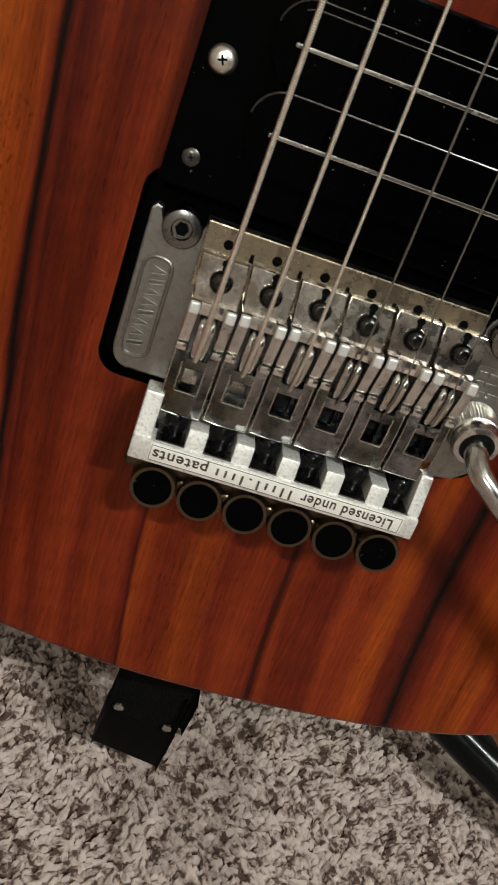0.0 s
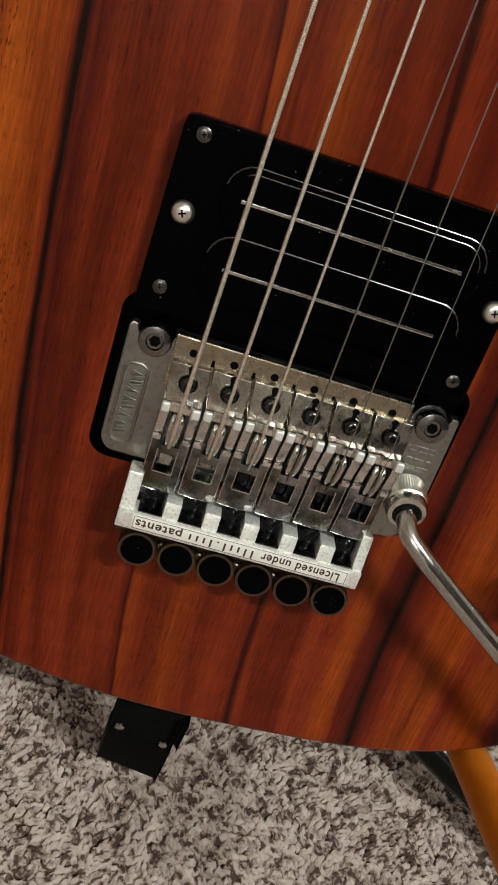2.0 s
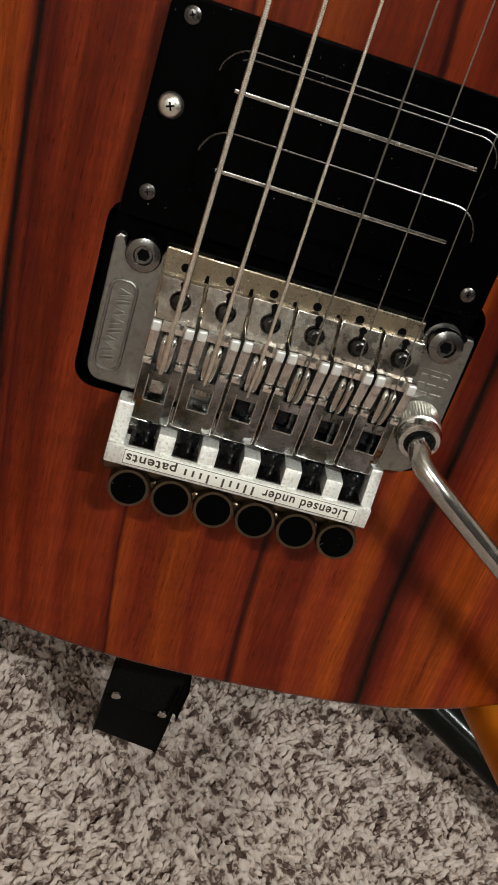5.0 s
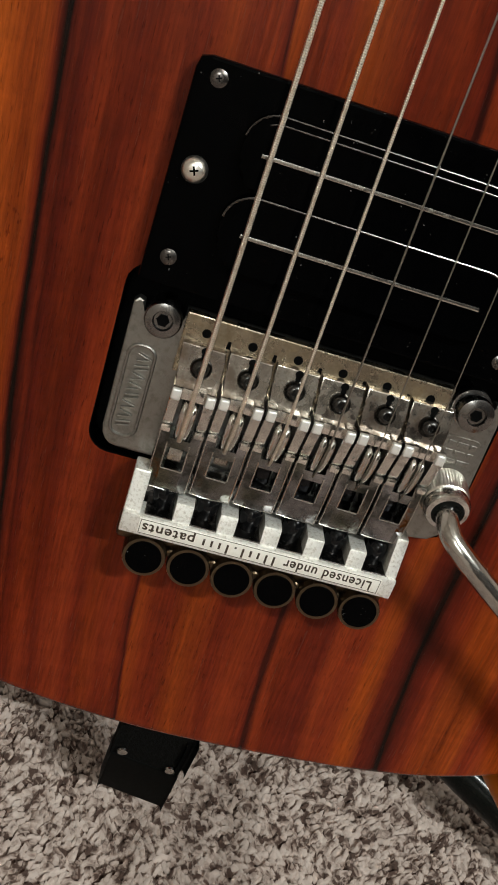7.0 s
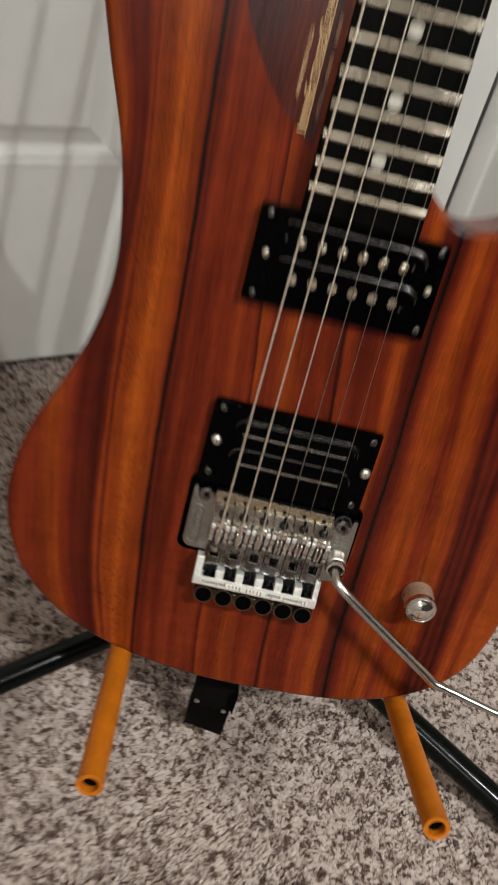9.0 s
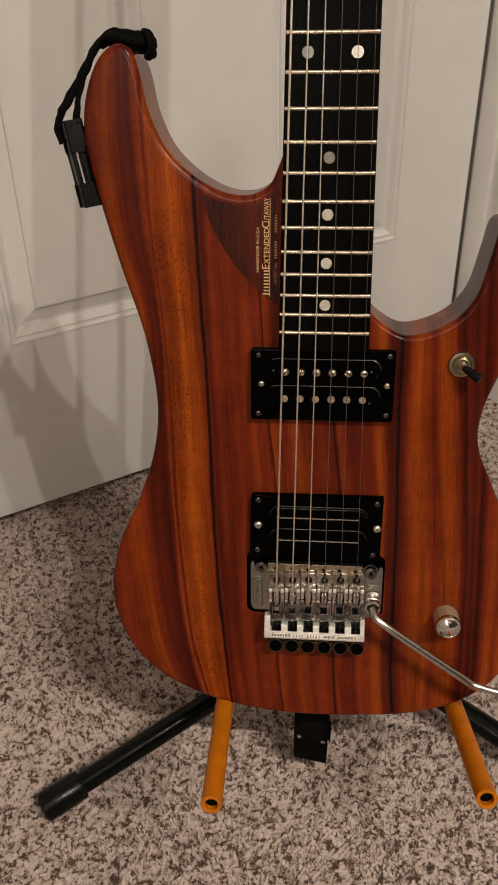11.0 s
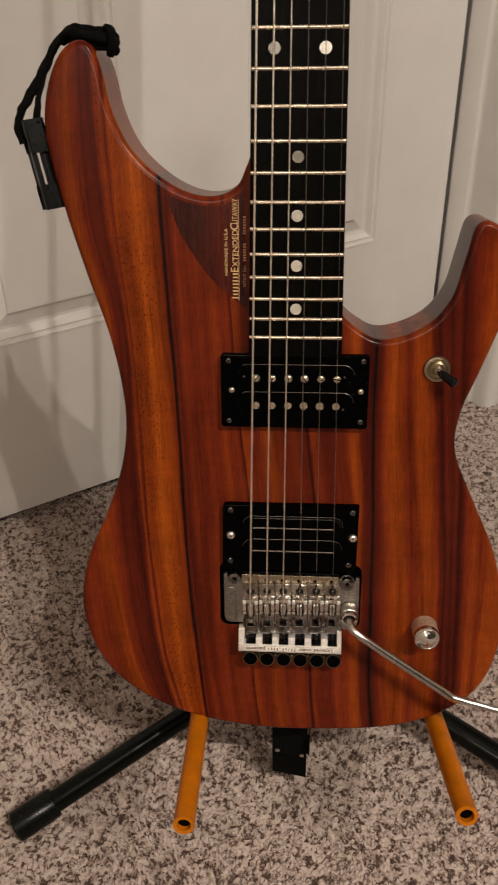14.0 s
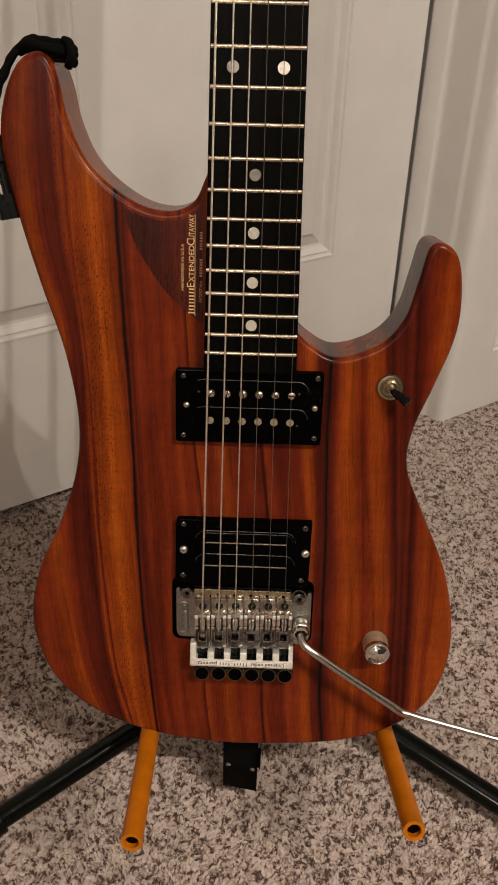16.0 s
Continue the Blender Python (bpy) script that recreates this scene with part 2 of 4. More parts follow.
stud_black = metal("black_polished_steel", (0.06, 0.058, 0.056, 1), 0.2, 0.4, (0.03, 0.025, 0.02, 1))
stud_grey = metal("grey_polished_steel", (0.22, 0.21, 0.205, 1), 0.2, 0.5, (0.06, 0.05, 0.045, 1))
screw_black = metal("black_screw_steel", (0.022, 0.022, 0.024, 1), 0.16, 0.3, (0.02, 0.02, 0.02, 1))
nickel = metal("worn_nickel", (0.52, 0.50, 0.47, 1), 0.18, 0.6, (0.15, 0.11, 0.065, 1), 330, dents=0.07)
bright_nickel = metal("rubbed_bright_nickel", (0.82, 0.78, 0.72, 1), 0.30, 0.25, (0.4, 0.34, 0.26, 1), 700)
smoky_nickel = metal("smoky_nickel", (0.74, 0.71, 0.67, 1), 0.15, 0.7, (0.06, 0.05, 0.04, 1), 190, dents=0.18)
# its strong dark patches paint in mirrored surroundings besides tarnish
tail_nickel = metal("tail_nickel_with_reflections", (0.30, 0.295, 0.31, 1), 0.10, 0.85, (0.025, 0.023, 0.018, 1), 120, tint=(0.13, 0.13, 0.10, 1), dents=0.32)
shelf_nickel = metal("brown_stained_nickel", (0.42, 0.365, 0.275, 1), 0.24, 0.9, (0.19, 0.13, 0.06, 1), 180, dents=0.10)
foot_nickel = metal("dull_foot_nickel", (0.50, 0.465, 0.415, 1), 0.19, 0.8, (0.10, 0.07, 0.045, 1), 230, tint=(0.22, 0.19, 0.17, 1), dents=0.06)
screw_gloss = plain("glossy_black_screw", (0.003, 0.003, 0.0035, 1), 0.10, spec=0.22, scale=800, bump=0.02)
cheek_nickel = metal("rubbed_cheek_nickel", (0.80, 0.78, 0.75, 1), 0.36, 0.35, (0.40, 0.36, 0.30, 1), 420, 0.12, 0.6)
satin_nickel = metal("cast_satin_nickel", (0.31, 0.30, 0.28, 1), 0.31, 0.55, (0.11, 0.09, 0.07, 1), 500, 0.7, 1.0, 2600)
bright_cast = metal("bright_cast_zinc", (0.85, 0.83, 0.79, 1), 0.34, 0.75, (0.38, 0.33, 0.27, 1), 1300, 1.4, 0.6, 4600)
brass_dark = metal("tarnished_brass", (0.12, 0.088, 0.056, 1), 0.34, 0.6, (0.10, 0.075, 0.05, 1), 600)
chrome = metal("polished_chrome", (0.66, 0.645, 0.62, 1), 0.17, 0.45, (0.22, 0.19, 0.16, 1), 240, 0.04, dents=0.08)
arm_chrome = metal("worn_arm_chrome", (0.52, 0.50, 0.475, 1), 0.15, 0.4, (0.16, 0.14, 0.11, 1), 300, 0.04, dents=0.10)
clamp_chrome = metal("dark_clamp_chrome", (0.62, 0.60, 0.57, 1), 0.12, 0.5, (0.10, 0.085, 0.06, 1), 420, 0.04)
mirror_chrome = metal("mirror_chrome", (0.66, 0.65, 0.63, 1), 0.05, 0.1, (0.4, 0.35, 0.3, 1), 200, 0.02)
switch_brass = metal("aged_brassy_switch", (0.33, 0.275, 0.185, 1), 0.28, 0.6, (0.14, 0.10, 0.05, 1), 500)
warm_nickel = metal("aged_nickel_knurling", (0.52, 0.40, 0.28, 1), 0.42, 0.5, (0.22, 0.14, 0.08, 1), 500, pure=0.6)
fret_metal = metal("fret_wire_nickel", (0.68, 0.60, 0.48, 1), 0.27, 0.22, (0.4, 0.31, 0.18, 1), 90, 0.015)
# wound strings: fine ribs round the core, dirt and shade coloured into their grooves
m = Nodes("wound_string_nickel", rough=0.36, metal=1.0)
rib = m.math("SINE", m.math("MULTIPLY", m.axes()[2], math.tau / 0.00044))
rib = m.math("ADD", m.math("MULTIPLY", rib, 0.5), 0.5)
m.set("Base Color", m.mix("MIX", m.grey(rib, 0.05, 0.35), (0.72, 0.64, 0.53, 1), m.mix("MIX", m.grey(m.noise(900, 3.0), 0.45, 0.7), (0.93, 0.86, 0.76, 1), (0.72, 0.63, 0.50, 1))))
m.bump(rib, 0.7, 0.00005)
string_wound = m.mat
string_plain = metal("plain_string_steel", (0.27, 0.25, 0.225, 1), 0.30, 0.2, (0.2, 0.17, 0.13, 1), 900)
pearl = plain("pearl_inlay", srgb(178, 172, 160), 0.22, speck=0.25, scale=420)
bright_pearl = plain("white_pearl_inlay", srgb(236, 230, 220), 0.22, speck=0.25, scale=420)
dim_pearl = plain("greyish_pearl_inlay", srgb(120, 115, 104), 0.22, speck=0.25, scale=420)
gold_print = plain("pale_gold_print", srgb(214, 178, 122), 0.5, bump=0.0)
dim_print = plain("faded_gold_print", srgb(168, 124, 94), 0.6, bump=0.0)
dark_print = plain("dark_engraved_fill", srgb(58, 45, 33), 0.7, bump=0.0)
cream_plate = metal("pale_label_metal", (0.88, 0.85, 0.79, 1), 0.5, 0.2, (0.5, 0.42, 0.32, 1), 900, 0.2, 0.35)
amber_rubber = plain("amber_rubber_tube", srgb(176, 99, 7), 0.42, spec=0.18, speck=0.35, scale=60, bump=0.1)
stand_paint = plain("satin_black_steel_tube", (0.0020, 0.0026, 0.0020, 1), 0.17, spec=0.15, scale=120)
white_paint = plain("white_door_paint", srgb(203, 201, 197), 0.40, speck=0.05, scale=22, bump=0.10, distance=0.0006)
# for the unseen south wall: a dark tone for the metal to reflect
dark_reflected_wall = plain("dark_umber_for_reflections", srgb(44, 38, 34), 0.85, speck=0.06, scale=40, bump=0.2, distance=0.0008)
wall_paint = plain("taupe_wall_paint", srgb(176, 166, 155), 0.85, speck=0.06, scale=40, bump=0.2, distance=0.0008)
ceiling_paint = plain("white_ceiling_paint", srgb(225, 220, 212), 0.9, speck=0.05, scale=60, bump=0.4, distance=0.001)

FLECKS = [(0.20, srgb(58, 45, 39)), (0.395, srgb(78, 62, 55)), (0.455, srgb(136, 120, 111)), (0.55, srgb(173, 158, 149)), (0.80, srgb(195, 181, 173))]
m = Nodes("cut_pile_carpet", rough=0.95, spec=0.08)
iso = m.tree.nodes.new("ShaderNodeNewGeometry").outputs["Random Per Island"]
fleck = m.math("ADD", m.noise(150, 2.5, 0.6, None, 1.0), m.math("MULTIPLY", m.math("SUBTRACT", iso, 0.45), 0.16))
tuft = m.ramp(fleck, FLECKS)
m.set("Base Color", m.mix("MULTIPLY", 0.5, tuft, m.grey(m.noise(9, 2.0), 0.3, 0.7, 0.85, 1.1)))
m.set("Sheen Weight", 0.2)
carpet_pile_mat = m.mat
m = Nodes("carpet_backing", rough=1.0, spec=0.05)
m.set("Base Color", m.ramp(m.noise(150, 3.0, 0.6), FLECKS))
m.bump(m.noise(240, 4.0), 1.0, 0.004)
carpet_base_mat = m.mat

m = Nodes("glowing_lamp_glass", rough=0.4, color=(0.9, 0.85, 0.75, 1))
m.set("Emission Color", (1.0, 0.80, 0.58, 1))
m.set("Emission Strength", 6.0)
lamp_glass = m.mat


# ---- building helpers ----
def finish(bm, material, name, sharp=35):
    bmesh.ops.remove_doubles(bm, verts=bm.verts, dist=1e-7)
    bmesh.ops.recalc_face_normals(bm, faces=bm.faces)
    for f in bm.faces:
        f.smooth = True
    for e in bm.edges:
        e.smooth = len(e.link_faces) == 2 and e.calc_face_angle(0) < radians(sharp)
        if e.smooth and e.calc_face_angle(0) > radians(4):
            # a wide flat face keeps its own flat shading beside a narrow bevel
            a, b = sorted(f.calc_area() for f in e.link_faces)
            e.smooth = b < 25 * a
    me = bpy.data.meshes.new(name)
    bm.to_mesh(me)
    bm.free()
    me.materials.append(material)
    return me


def part(name, bm, material, parent=None, label="", sharp=35):
    ob = new(name, finish(bm, material, name, sharp))
    ob.parent = parent
    return tagged(ob, label)


def thing(name, label, category, m=None, group=""):
    ob = new(name)
    ob.empty_display_size = 0.02
    ob.matrix_world = m or Matrix()
    return tagged(ob, label, category, group)


def at(u, v, w):
    """Millimetres across, along and out of the guitar's face, as metres in its own axes."""
    return Vector((u / 1000, -w / 1000, v / 1000))


def bevel(bm, edges, size, segments=2):
    if size > 0:
        bmesh.ops.bevel(bm, geom=edges, offset=size, segments=segments, profile=0.6, affect="EDGES", clamp_overlap=True)


def block(bm, lo, hi, round_by=0.0003, conv=None, turn=None, segments=2):
    """A box between two corners, with rounded edges. conv maps its coordinates, turn is a matrix about its middle."""
    other = bmesh.new()
    bmesh.ops.create_cube(other, size=1.0)
    mid = [(a + b) / 2 for a, b in zip(lo, hi)]
    for vtx in other.verts:
        p = Vector([(b - a) * c for a, b, c in zip(lo, hi, vtx.co)])
        if turn is not None:
            p = turn @ p
        p = Vector(mid) + p
        vtx.co = conv(*p) if conv else p
    bevel(other, other.edges[:], round_by, segments)
    join(bm, other)
    return bm


def join(bm, other):
    me = bpy.data.meshes.new("tmp")
    other.to_mesh(me)
    other.free()
    bm.from_mesh(me)
    bpy.data.meshes.remove(me)


def slab(bm, outline, w0, w1, conv=at, round_by=0.0):
    """A plate of the given outline between two heights; its upper rim is rounded."""
    other = bmesh.new()
    top = [other.verts.new(conv(u, v, w1)) for u, v in outline]
    low = [other.verts.new(conv(u, v, w0)) for u, v in outline]
    other.faces.new(top)
    other.faces.new(low[::-1])
    n = len(outline)
    for i in range(n):
        other.faces.new((top[i], low[i], low[(i + 1) % n], top[(i + 1) % n]))
    if round_by:
        rim = set(top)
        bevel(other, [e for e in other.edges if e.verts[0] in rim and e.verts[1] in rim], round_by)
    join(bm, other)
    return bm


def rounded(u0, u1, v0, v1, r, steps=5):
    """A rectangle's outline with round corners."""
    out = []
    for cu, cv, a in ((u1 - r, v1 - r, 0), (u0 + r, v1 - r, 90), (u0 + r, v0 + r, 180), (u1 - r, v0 + r, 270)):
        for i in range(steps + 1):
            b = radians(a + 90 * i / steps)
            out.append((cu + r * math.cos(b), cv + r * math.sin(b)))
    return out


def basis(axis):
    axis = Vector(axis).normalized()
    return axis.to_track_quat("Z", "Y").to_matrix()


def lathe(bm, centre, axis, profile, steps=32, wobble=None):
    """A turned body: profile is a list of (radius, height along the axis)."""
    turn, centre = basis(axis), Vector(centre)
    rings = []
    for r, h in profile:
        ring = []
        for i in range(steps):
            a = math.tau * i / steps
            q = r * (1 + (wobble(i, h) if wobble else 0))
            ring.append(bm.verts.new(centre + turn @ Vector((q * math.cos(a), q * math.sin(a), h))))
        rings.append(ring)
    for a, b in zip(rings, rings[1:]):
        for i in range(steps):
            j = (i + 1) % steps
            bm.faces.new((a[i], a[j], b[j], b[i]))
    bm.faces.new(rings[0][::-1])
    bm.faces.new(rings[-1])
    return bm


def smooth_path(points, per=8, closed=False):
    """Points along a soft curve through the given ones."""
    pts = [Vector(p) for p in points]
    n, out = len(pts), []
    for i in range(n if closed else n - 1):
        if closed:
            a, b, c, d = (pts[(i + k) % n] for k in (-1, 0, 1, 2))
        else:
            a, b, c, d = pts[max(i - 1, 0)], pts[i], pts[i + 1], pts[min(i + 2, n - 1)]
        for k in range(per):
            t = k / per
            out.append(0.5 * (2 * b + (c - a) * t + (2 * a - 5 * b + 4 * c - d) * t * t + (3 * b - a - 3 * c + d) * t ** 3))
    if not closed:
        out.append(pts[-1])
    return out


def sweep(bm, path, radius, steps=14, hollow=0.0, squash=None, close=True):
    """A tube along a path. radius is a number or a function of the share of the way. hollow: the bore's radius at the far end."""
    path = [Vector(p) for p in path]
    n = len(path)
    up, rings = None, []
    for i, p in enumerate(path):
        d = (path[min(i + 1, n - 1)] - path[max(i - 1, 0)]).normalized()
        if up is None:
            up = d.orthogonal().normalized() if squash is None else (squash[2] - d * d.dot(squash[2])).normalized()
        up = (up - d * up.dot(d)).normalized()
        side = d.cross(up)
        r = radius(i / (n - 1)) if callable(radius) else radius
        a, b = (r, r) if squash is None else (squash[0], squash[1])
        rings.append([bm.verts.new(p + up * a * math.cos(math.tau * k / steps) + side * b * math.sin(math.tau * k / steps)) for k in range(steps)])
    for a, b in zip(rings, rings[1:]):
        for k in range(steps):
            bm.faces.new((a[k], a[(k + 1) % steps], b[(k + 1) % steps], b[k]))
    if close:
        bm.faces.new(rings[0][::-1])
        if hollow:
            p, d = path[-1], (path[-1] - path[-2]).normalized()
            last, deep = rings[-1], []
            for depth in (0.0, 0.07):
                ring = [bm.verts.new(p - d * depth + (v.co - p) * (hollow / (v.co - p).length)) for v in last]
                deep.append(ring)
            for a, b in ((last, deep[0]), (deep[0], deep[1])):
                for k in range(steps):
                    bm.faces.new((a[k], a[(k + 1) % steps], b[(k + 1) % steps], b[k]))
            bm.faces.new(deep[1])
        else:
            bm.faces.new(rings[-1])
    return bm


def lettering(name, text, size, matrix, material, parent, label="", depth=0.00005, bold=0.0, space=1.0, long=0.0):
    """Words in the built-in font as a mesh; matrix places them in the parent's axes."""
    cu = bpy.data.curves.new(name, "FONT")
    cu.body, cu.size, cu.align_x, cu.align_y, cu.extrude = text, size, "CENTER", "CENTER", depth
    cu.offset, cu.space_character = bold, space
    tmp = new(name, cu)
    bpy.context.view_layer.update()
    me = bpy.data.meshes.new_from_object(tmp.evaluated_get(bpy.context.evaluated_depsgraph_get()))
    bpy.data.objects.remove(tmp)
    bpy.data.curves.remove(cu)
    me.name = name
    if long:
        xs = [vtx.co.x for vtx in me.vertices]
        me.transform(Matrix.Diagonal((long / (max(xs) - min(xs)), 1, 1, 1)))
    me.transform(matrix)
    me.materials.clear()
    me.materials.append(material)
    ob = new(name, me)
    ob.parent = parent
    return tagged(ob, label)


def on_face(u, v, w, across, along):
    """A matrix that lays letters on the guitar: their own x runs along `across`, their y along `along` (both in u, v, w)."""
    x, y = at(*across).normalized(), at(*along).normalized()
    m = Matrix((x, y, x.cross(y))).transposed().to_4x4()
    m.translation = at(u, v, w)
    return m


# ---- room: the door's wall runs slantwise behind the guitar ----
DOOR0 = Vector((-0.3582, 0.3103, 0.0))
ALONG, OUT = Vector((0.8266, 0.5628, 0)), Vector((0.5628, -0.8266, 0))


def room(s, o, z):
    """Metres along the door's wall, out of it into the room, and up."""
    return DOOR0 + ALONG * s + OUT * o + Vector((0, 0, z))


def panel_block(name, s0, s1, o0, o1, z0, z1, material, label, kind="structure", round_by=0.001):
    bm = bmesh.new()
    block(bm, (s0, o0, z0), (s1, o1, z1), round_by, conv=room)
    return tagged(part(name, bm, material), label, "", "", kind)


S0, S1, O1, HIGH = -1.3, 2.3, 3.6, 2.44
# carpeted floor
bm = bmesh.new()
block(bm, (S0 - 0.1, -0.12, -0.05), (S1 + 0.1, O1 + 0.1, -0.0015), 0, conv=room)
tagged(part("floor", bm, carpet_base_mat), "beige and brown flecked cut-pile carpet floor", "floor", "", "structure")
# walls and ceiling
panel_block("wall_west", S0 - 0.1, S0, -0.12, O1, -0.004, HIGH, wall_paint, "plain taupe painted room wall")
panel_block("wall_east", S1, S1 + 0.1, -0.12, O1, -0.004, HIGH, wall_paint, "plain taupe painted room wall")
# never in view; kept dark so the bridge's metal mirrors something dark
panel_block("wall_south", S0 - 0.1, S1 + 0.1, O1, O1 + 0.1, -0.004, HIGH, dark_reflected_wall, "unseen room wall, dark umber to darken the metal's reflections")
panel_block("ceiling", S0 - 0.1, S1 + 0.1, -0.12, O1 + 0.1, HIGH, HIGH + 0.08, ceiling_paint, "white painted ceiling")
panel_block("wall_north", S0, -0.085, -0.12, 0.045, -0.004, HIGH, wall_paint, "taupe painted wall beside the door")
panel_block("wall_over_door", -0.085, S1, -0.12, 0.045, 2.06, HIGH, wall_paint, "taupe painted wall over the doors")
panel_block("wall_behind_doors", -0.085, S1, -0.12, -0.06, -0.004, 2.06, wall_paint, "plain wall closing the doorway")


def panelled_door(name, s0, s1, o, z0, z1, panels, label):
    """A moulded white door: a slab whose panels are sunk behind sloping mouldings and raised again in their fields."""
    bm = bmesh.new()
    ss = sorted({s0, s1, *[p[0] for p in panels], *[p[1] for p in panels]})
    zs = sorted({z0, z1, *[p[2] for p in panels], *[p[3] for p in panels]})
    for a, b in zip(ss, ss[1:]):
        for c, d in zip(zs, zs[1:]):
            if not any(p[0] <= a and b <= p[1] and p[2] <= c and d <= p[3] for p in panels):
                bm.faces.new([bm.verts.new(room(*q)) for q in ((a, o, c), (b, o, c), (b, o, d), (a, o, d))])
    for s_a, s_b, z_a, z_b in panels:
        rings = []
        for inset, depth in ((0, 0), (0.0012, -0.0006), (0.003, -0.0006), (0.0045, 0.0014), (0.0065, 0.0022), (0.0085, 0.0016), (0.0105, 0.0036), (0.013, 0.0066), (0.016, 0.0082), (0.019, 0.0084), (0.0345, 0.0030), (0.0352, 0.0006), (0.038, 0.0002)):
            rings.append([bm.verts.new(room(*q)) for q in ((s_a + inset, o - depth, z_a + inset), (s_b - inset, o - depth, z_a + inset),
                                                          (s_b - inset, o - depth, z_b - inset), (s_a + inset, o - depth, z_b - inset))])
        for a, b in zip(rings, rings[1:]):
            for i in range(4):
                bm.faces.new((a[i], a[(i + 1) % 4], b[(i + 1) % 4], b[i]))
        bm.faces.new(rings[-1])
    back = [room(*q) for q in ((s0, o - 0.035, z0), (s1, o - 0.035, z0), (s1, o - 0.035, z1), (s0, o - 0.035, z1))]
    front = [room(*q) for q in ((s0, o, z0), (s1, o, z0), (s1, o, z1), (s0, o, z1))]
    for i in range(4):
        j = (i + 1) % 4
        bm.faces.new([bm.verts.new(p) for p in (front[i], front[j], back[j], back[i])])
    bm.faces.new([bm.verts.new(p) for p in back])
    return tagged(part(name, bm, white_paint, None, "", 22), label, "door", "", "structure")


panelled_door("door_1", -0.075, 0.6505, 0.0, 0.018, 2.03, [(0.043, 0.224, 0.226, 0.80), (0.362, 0.5435, 0.239, 0.80), (0.043, 0.224, 0.95, 1.85), (0.359, 0.540, 0.95, 1.85)],
              "white painted panelled door, closed, just above the carpet")
panelled_door("door_2", 0.6942, 1.401, 0.100, 0.002, 2.03, [(0.7545, 0.936, 0.0910, 0.80), (1.076, 1.266, 0.0910, 0.80), (0.7545, 0.936, 0.95, 1.85), (1.076, 1.266, 0.95, 1.85)],
              "white painted panelled closet door beside the casing")
panel_block("door_jamb", -0.085, -0.078, -0.055, 0.050, -0.004, 2.05, white_paint, "white painted door jamb")
# jamb at the door's hinge side, with its stop strip and the rounded casing edge
bm = bmesh.new()
profile = [(0.6740, -0.055), (0.6740, -0.004), (0.6582, -0.0025), (0.6578, -0.0008), (0.6582, 0.0008), (0.6664, 0.0190), (0.6676, 0.0208), (0.6692, 0.0220), (0.6706, 0.0240), (0.6713, 0.0270),
           (0.6722, 0.0330), (0.6738, 0.0640), (0.6744, 0.0672), (0.6758, 0.0694), (0.6772, 0.0716), (0.6778, 0.0750), (0.6784, 0.0860), (0.6800, 0.0925), (0.6832, 0.0972), (0.6878, 0.0996), (0.6940, 0.1003), (0.6940, -0.055)]
lo = [bm.verts.new(room(s, o, -0.004)) for s, o in profile]
hi = [bm.verts.new(room(s, o, 2.06)) for s, o in profile]
bm.faces.new(lo)
bm.faces.new(hi)
for i in range(len(profile)):
    j = (i + 1) % len(profile)
    bm.faces.new((lo[i], lo[j], hi[j], hi[i]))
tagged(part("door_casing", bm, white_paint, None, "", 50), "white painted moulded door casing", "trim", "", "structure")
panel_block("wall_beside_closet", 0.762, S1, -0.06, -0.003, -0.004, 2.06, wall_paint, "taupe painted wall beside the closet door")

# ceiling lamp
lamp = thing("ceiling_lamp", "white ceiling lamp with three frosted glass bulbs, switched on", "lamp", Matrix.Translation(LAMP))
bm = bmesh.new()
lathe(bm, (0, 0, 0), (0, 0, -1), [(0.10, 0.0), (0.10, 0.02), (0.06, 0.04), (0.03, 0.07), (0.02, 0.09)], 40)
part("base", bm, white_paint, lamp)
for spot in BULBS:
    d = spot - LAMP
    bm = bmesh.new()
    sweep(bm, smooth_path([(0, 0, -0.06), (d.x * 0.6, d.y * 0.6, -0.05), (d.x, d.y, -0.07)], 5), 0.008, 12)
    arm_ob = part("lamp_arm", bm, white_paint, lamp)
    bm = bmesh.new()
    lathe(bm, (d.x, d.y, 0), (0, 0, -1), [(0.018, 0.065), (0.034, 0.085), (0.042, 0.115), (0.040, 0.135), (0.030, 0.150), (0.01, 0.156)], 24)
    part("bulb", bm, lamp_glass, arm_ob, "glowing frosted glass bulb")

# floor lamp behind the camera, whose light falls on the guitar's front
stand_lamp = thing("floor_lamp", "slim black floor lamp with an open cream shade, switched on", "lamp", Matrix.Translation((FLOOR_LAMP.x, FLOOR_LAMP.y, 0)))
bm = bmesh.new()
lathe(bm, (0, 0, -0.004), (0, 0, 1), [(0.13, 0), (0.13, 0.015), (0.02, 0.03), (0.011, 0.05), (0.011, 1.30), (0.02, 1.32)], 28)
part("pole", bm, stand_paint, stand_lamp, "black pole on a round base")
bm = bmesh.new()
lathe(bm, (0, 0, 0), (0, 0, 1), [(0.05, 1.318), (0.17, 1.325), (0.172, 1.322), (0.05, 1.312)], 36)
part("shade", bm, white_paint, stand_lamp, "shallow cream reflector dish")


# ---- the guitar ----
guitar = thing("electric_guitar", "oiled striped dark wood electric guitar leaning back on its stand", "guitar", GUITAR)

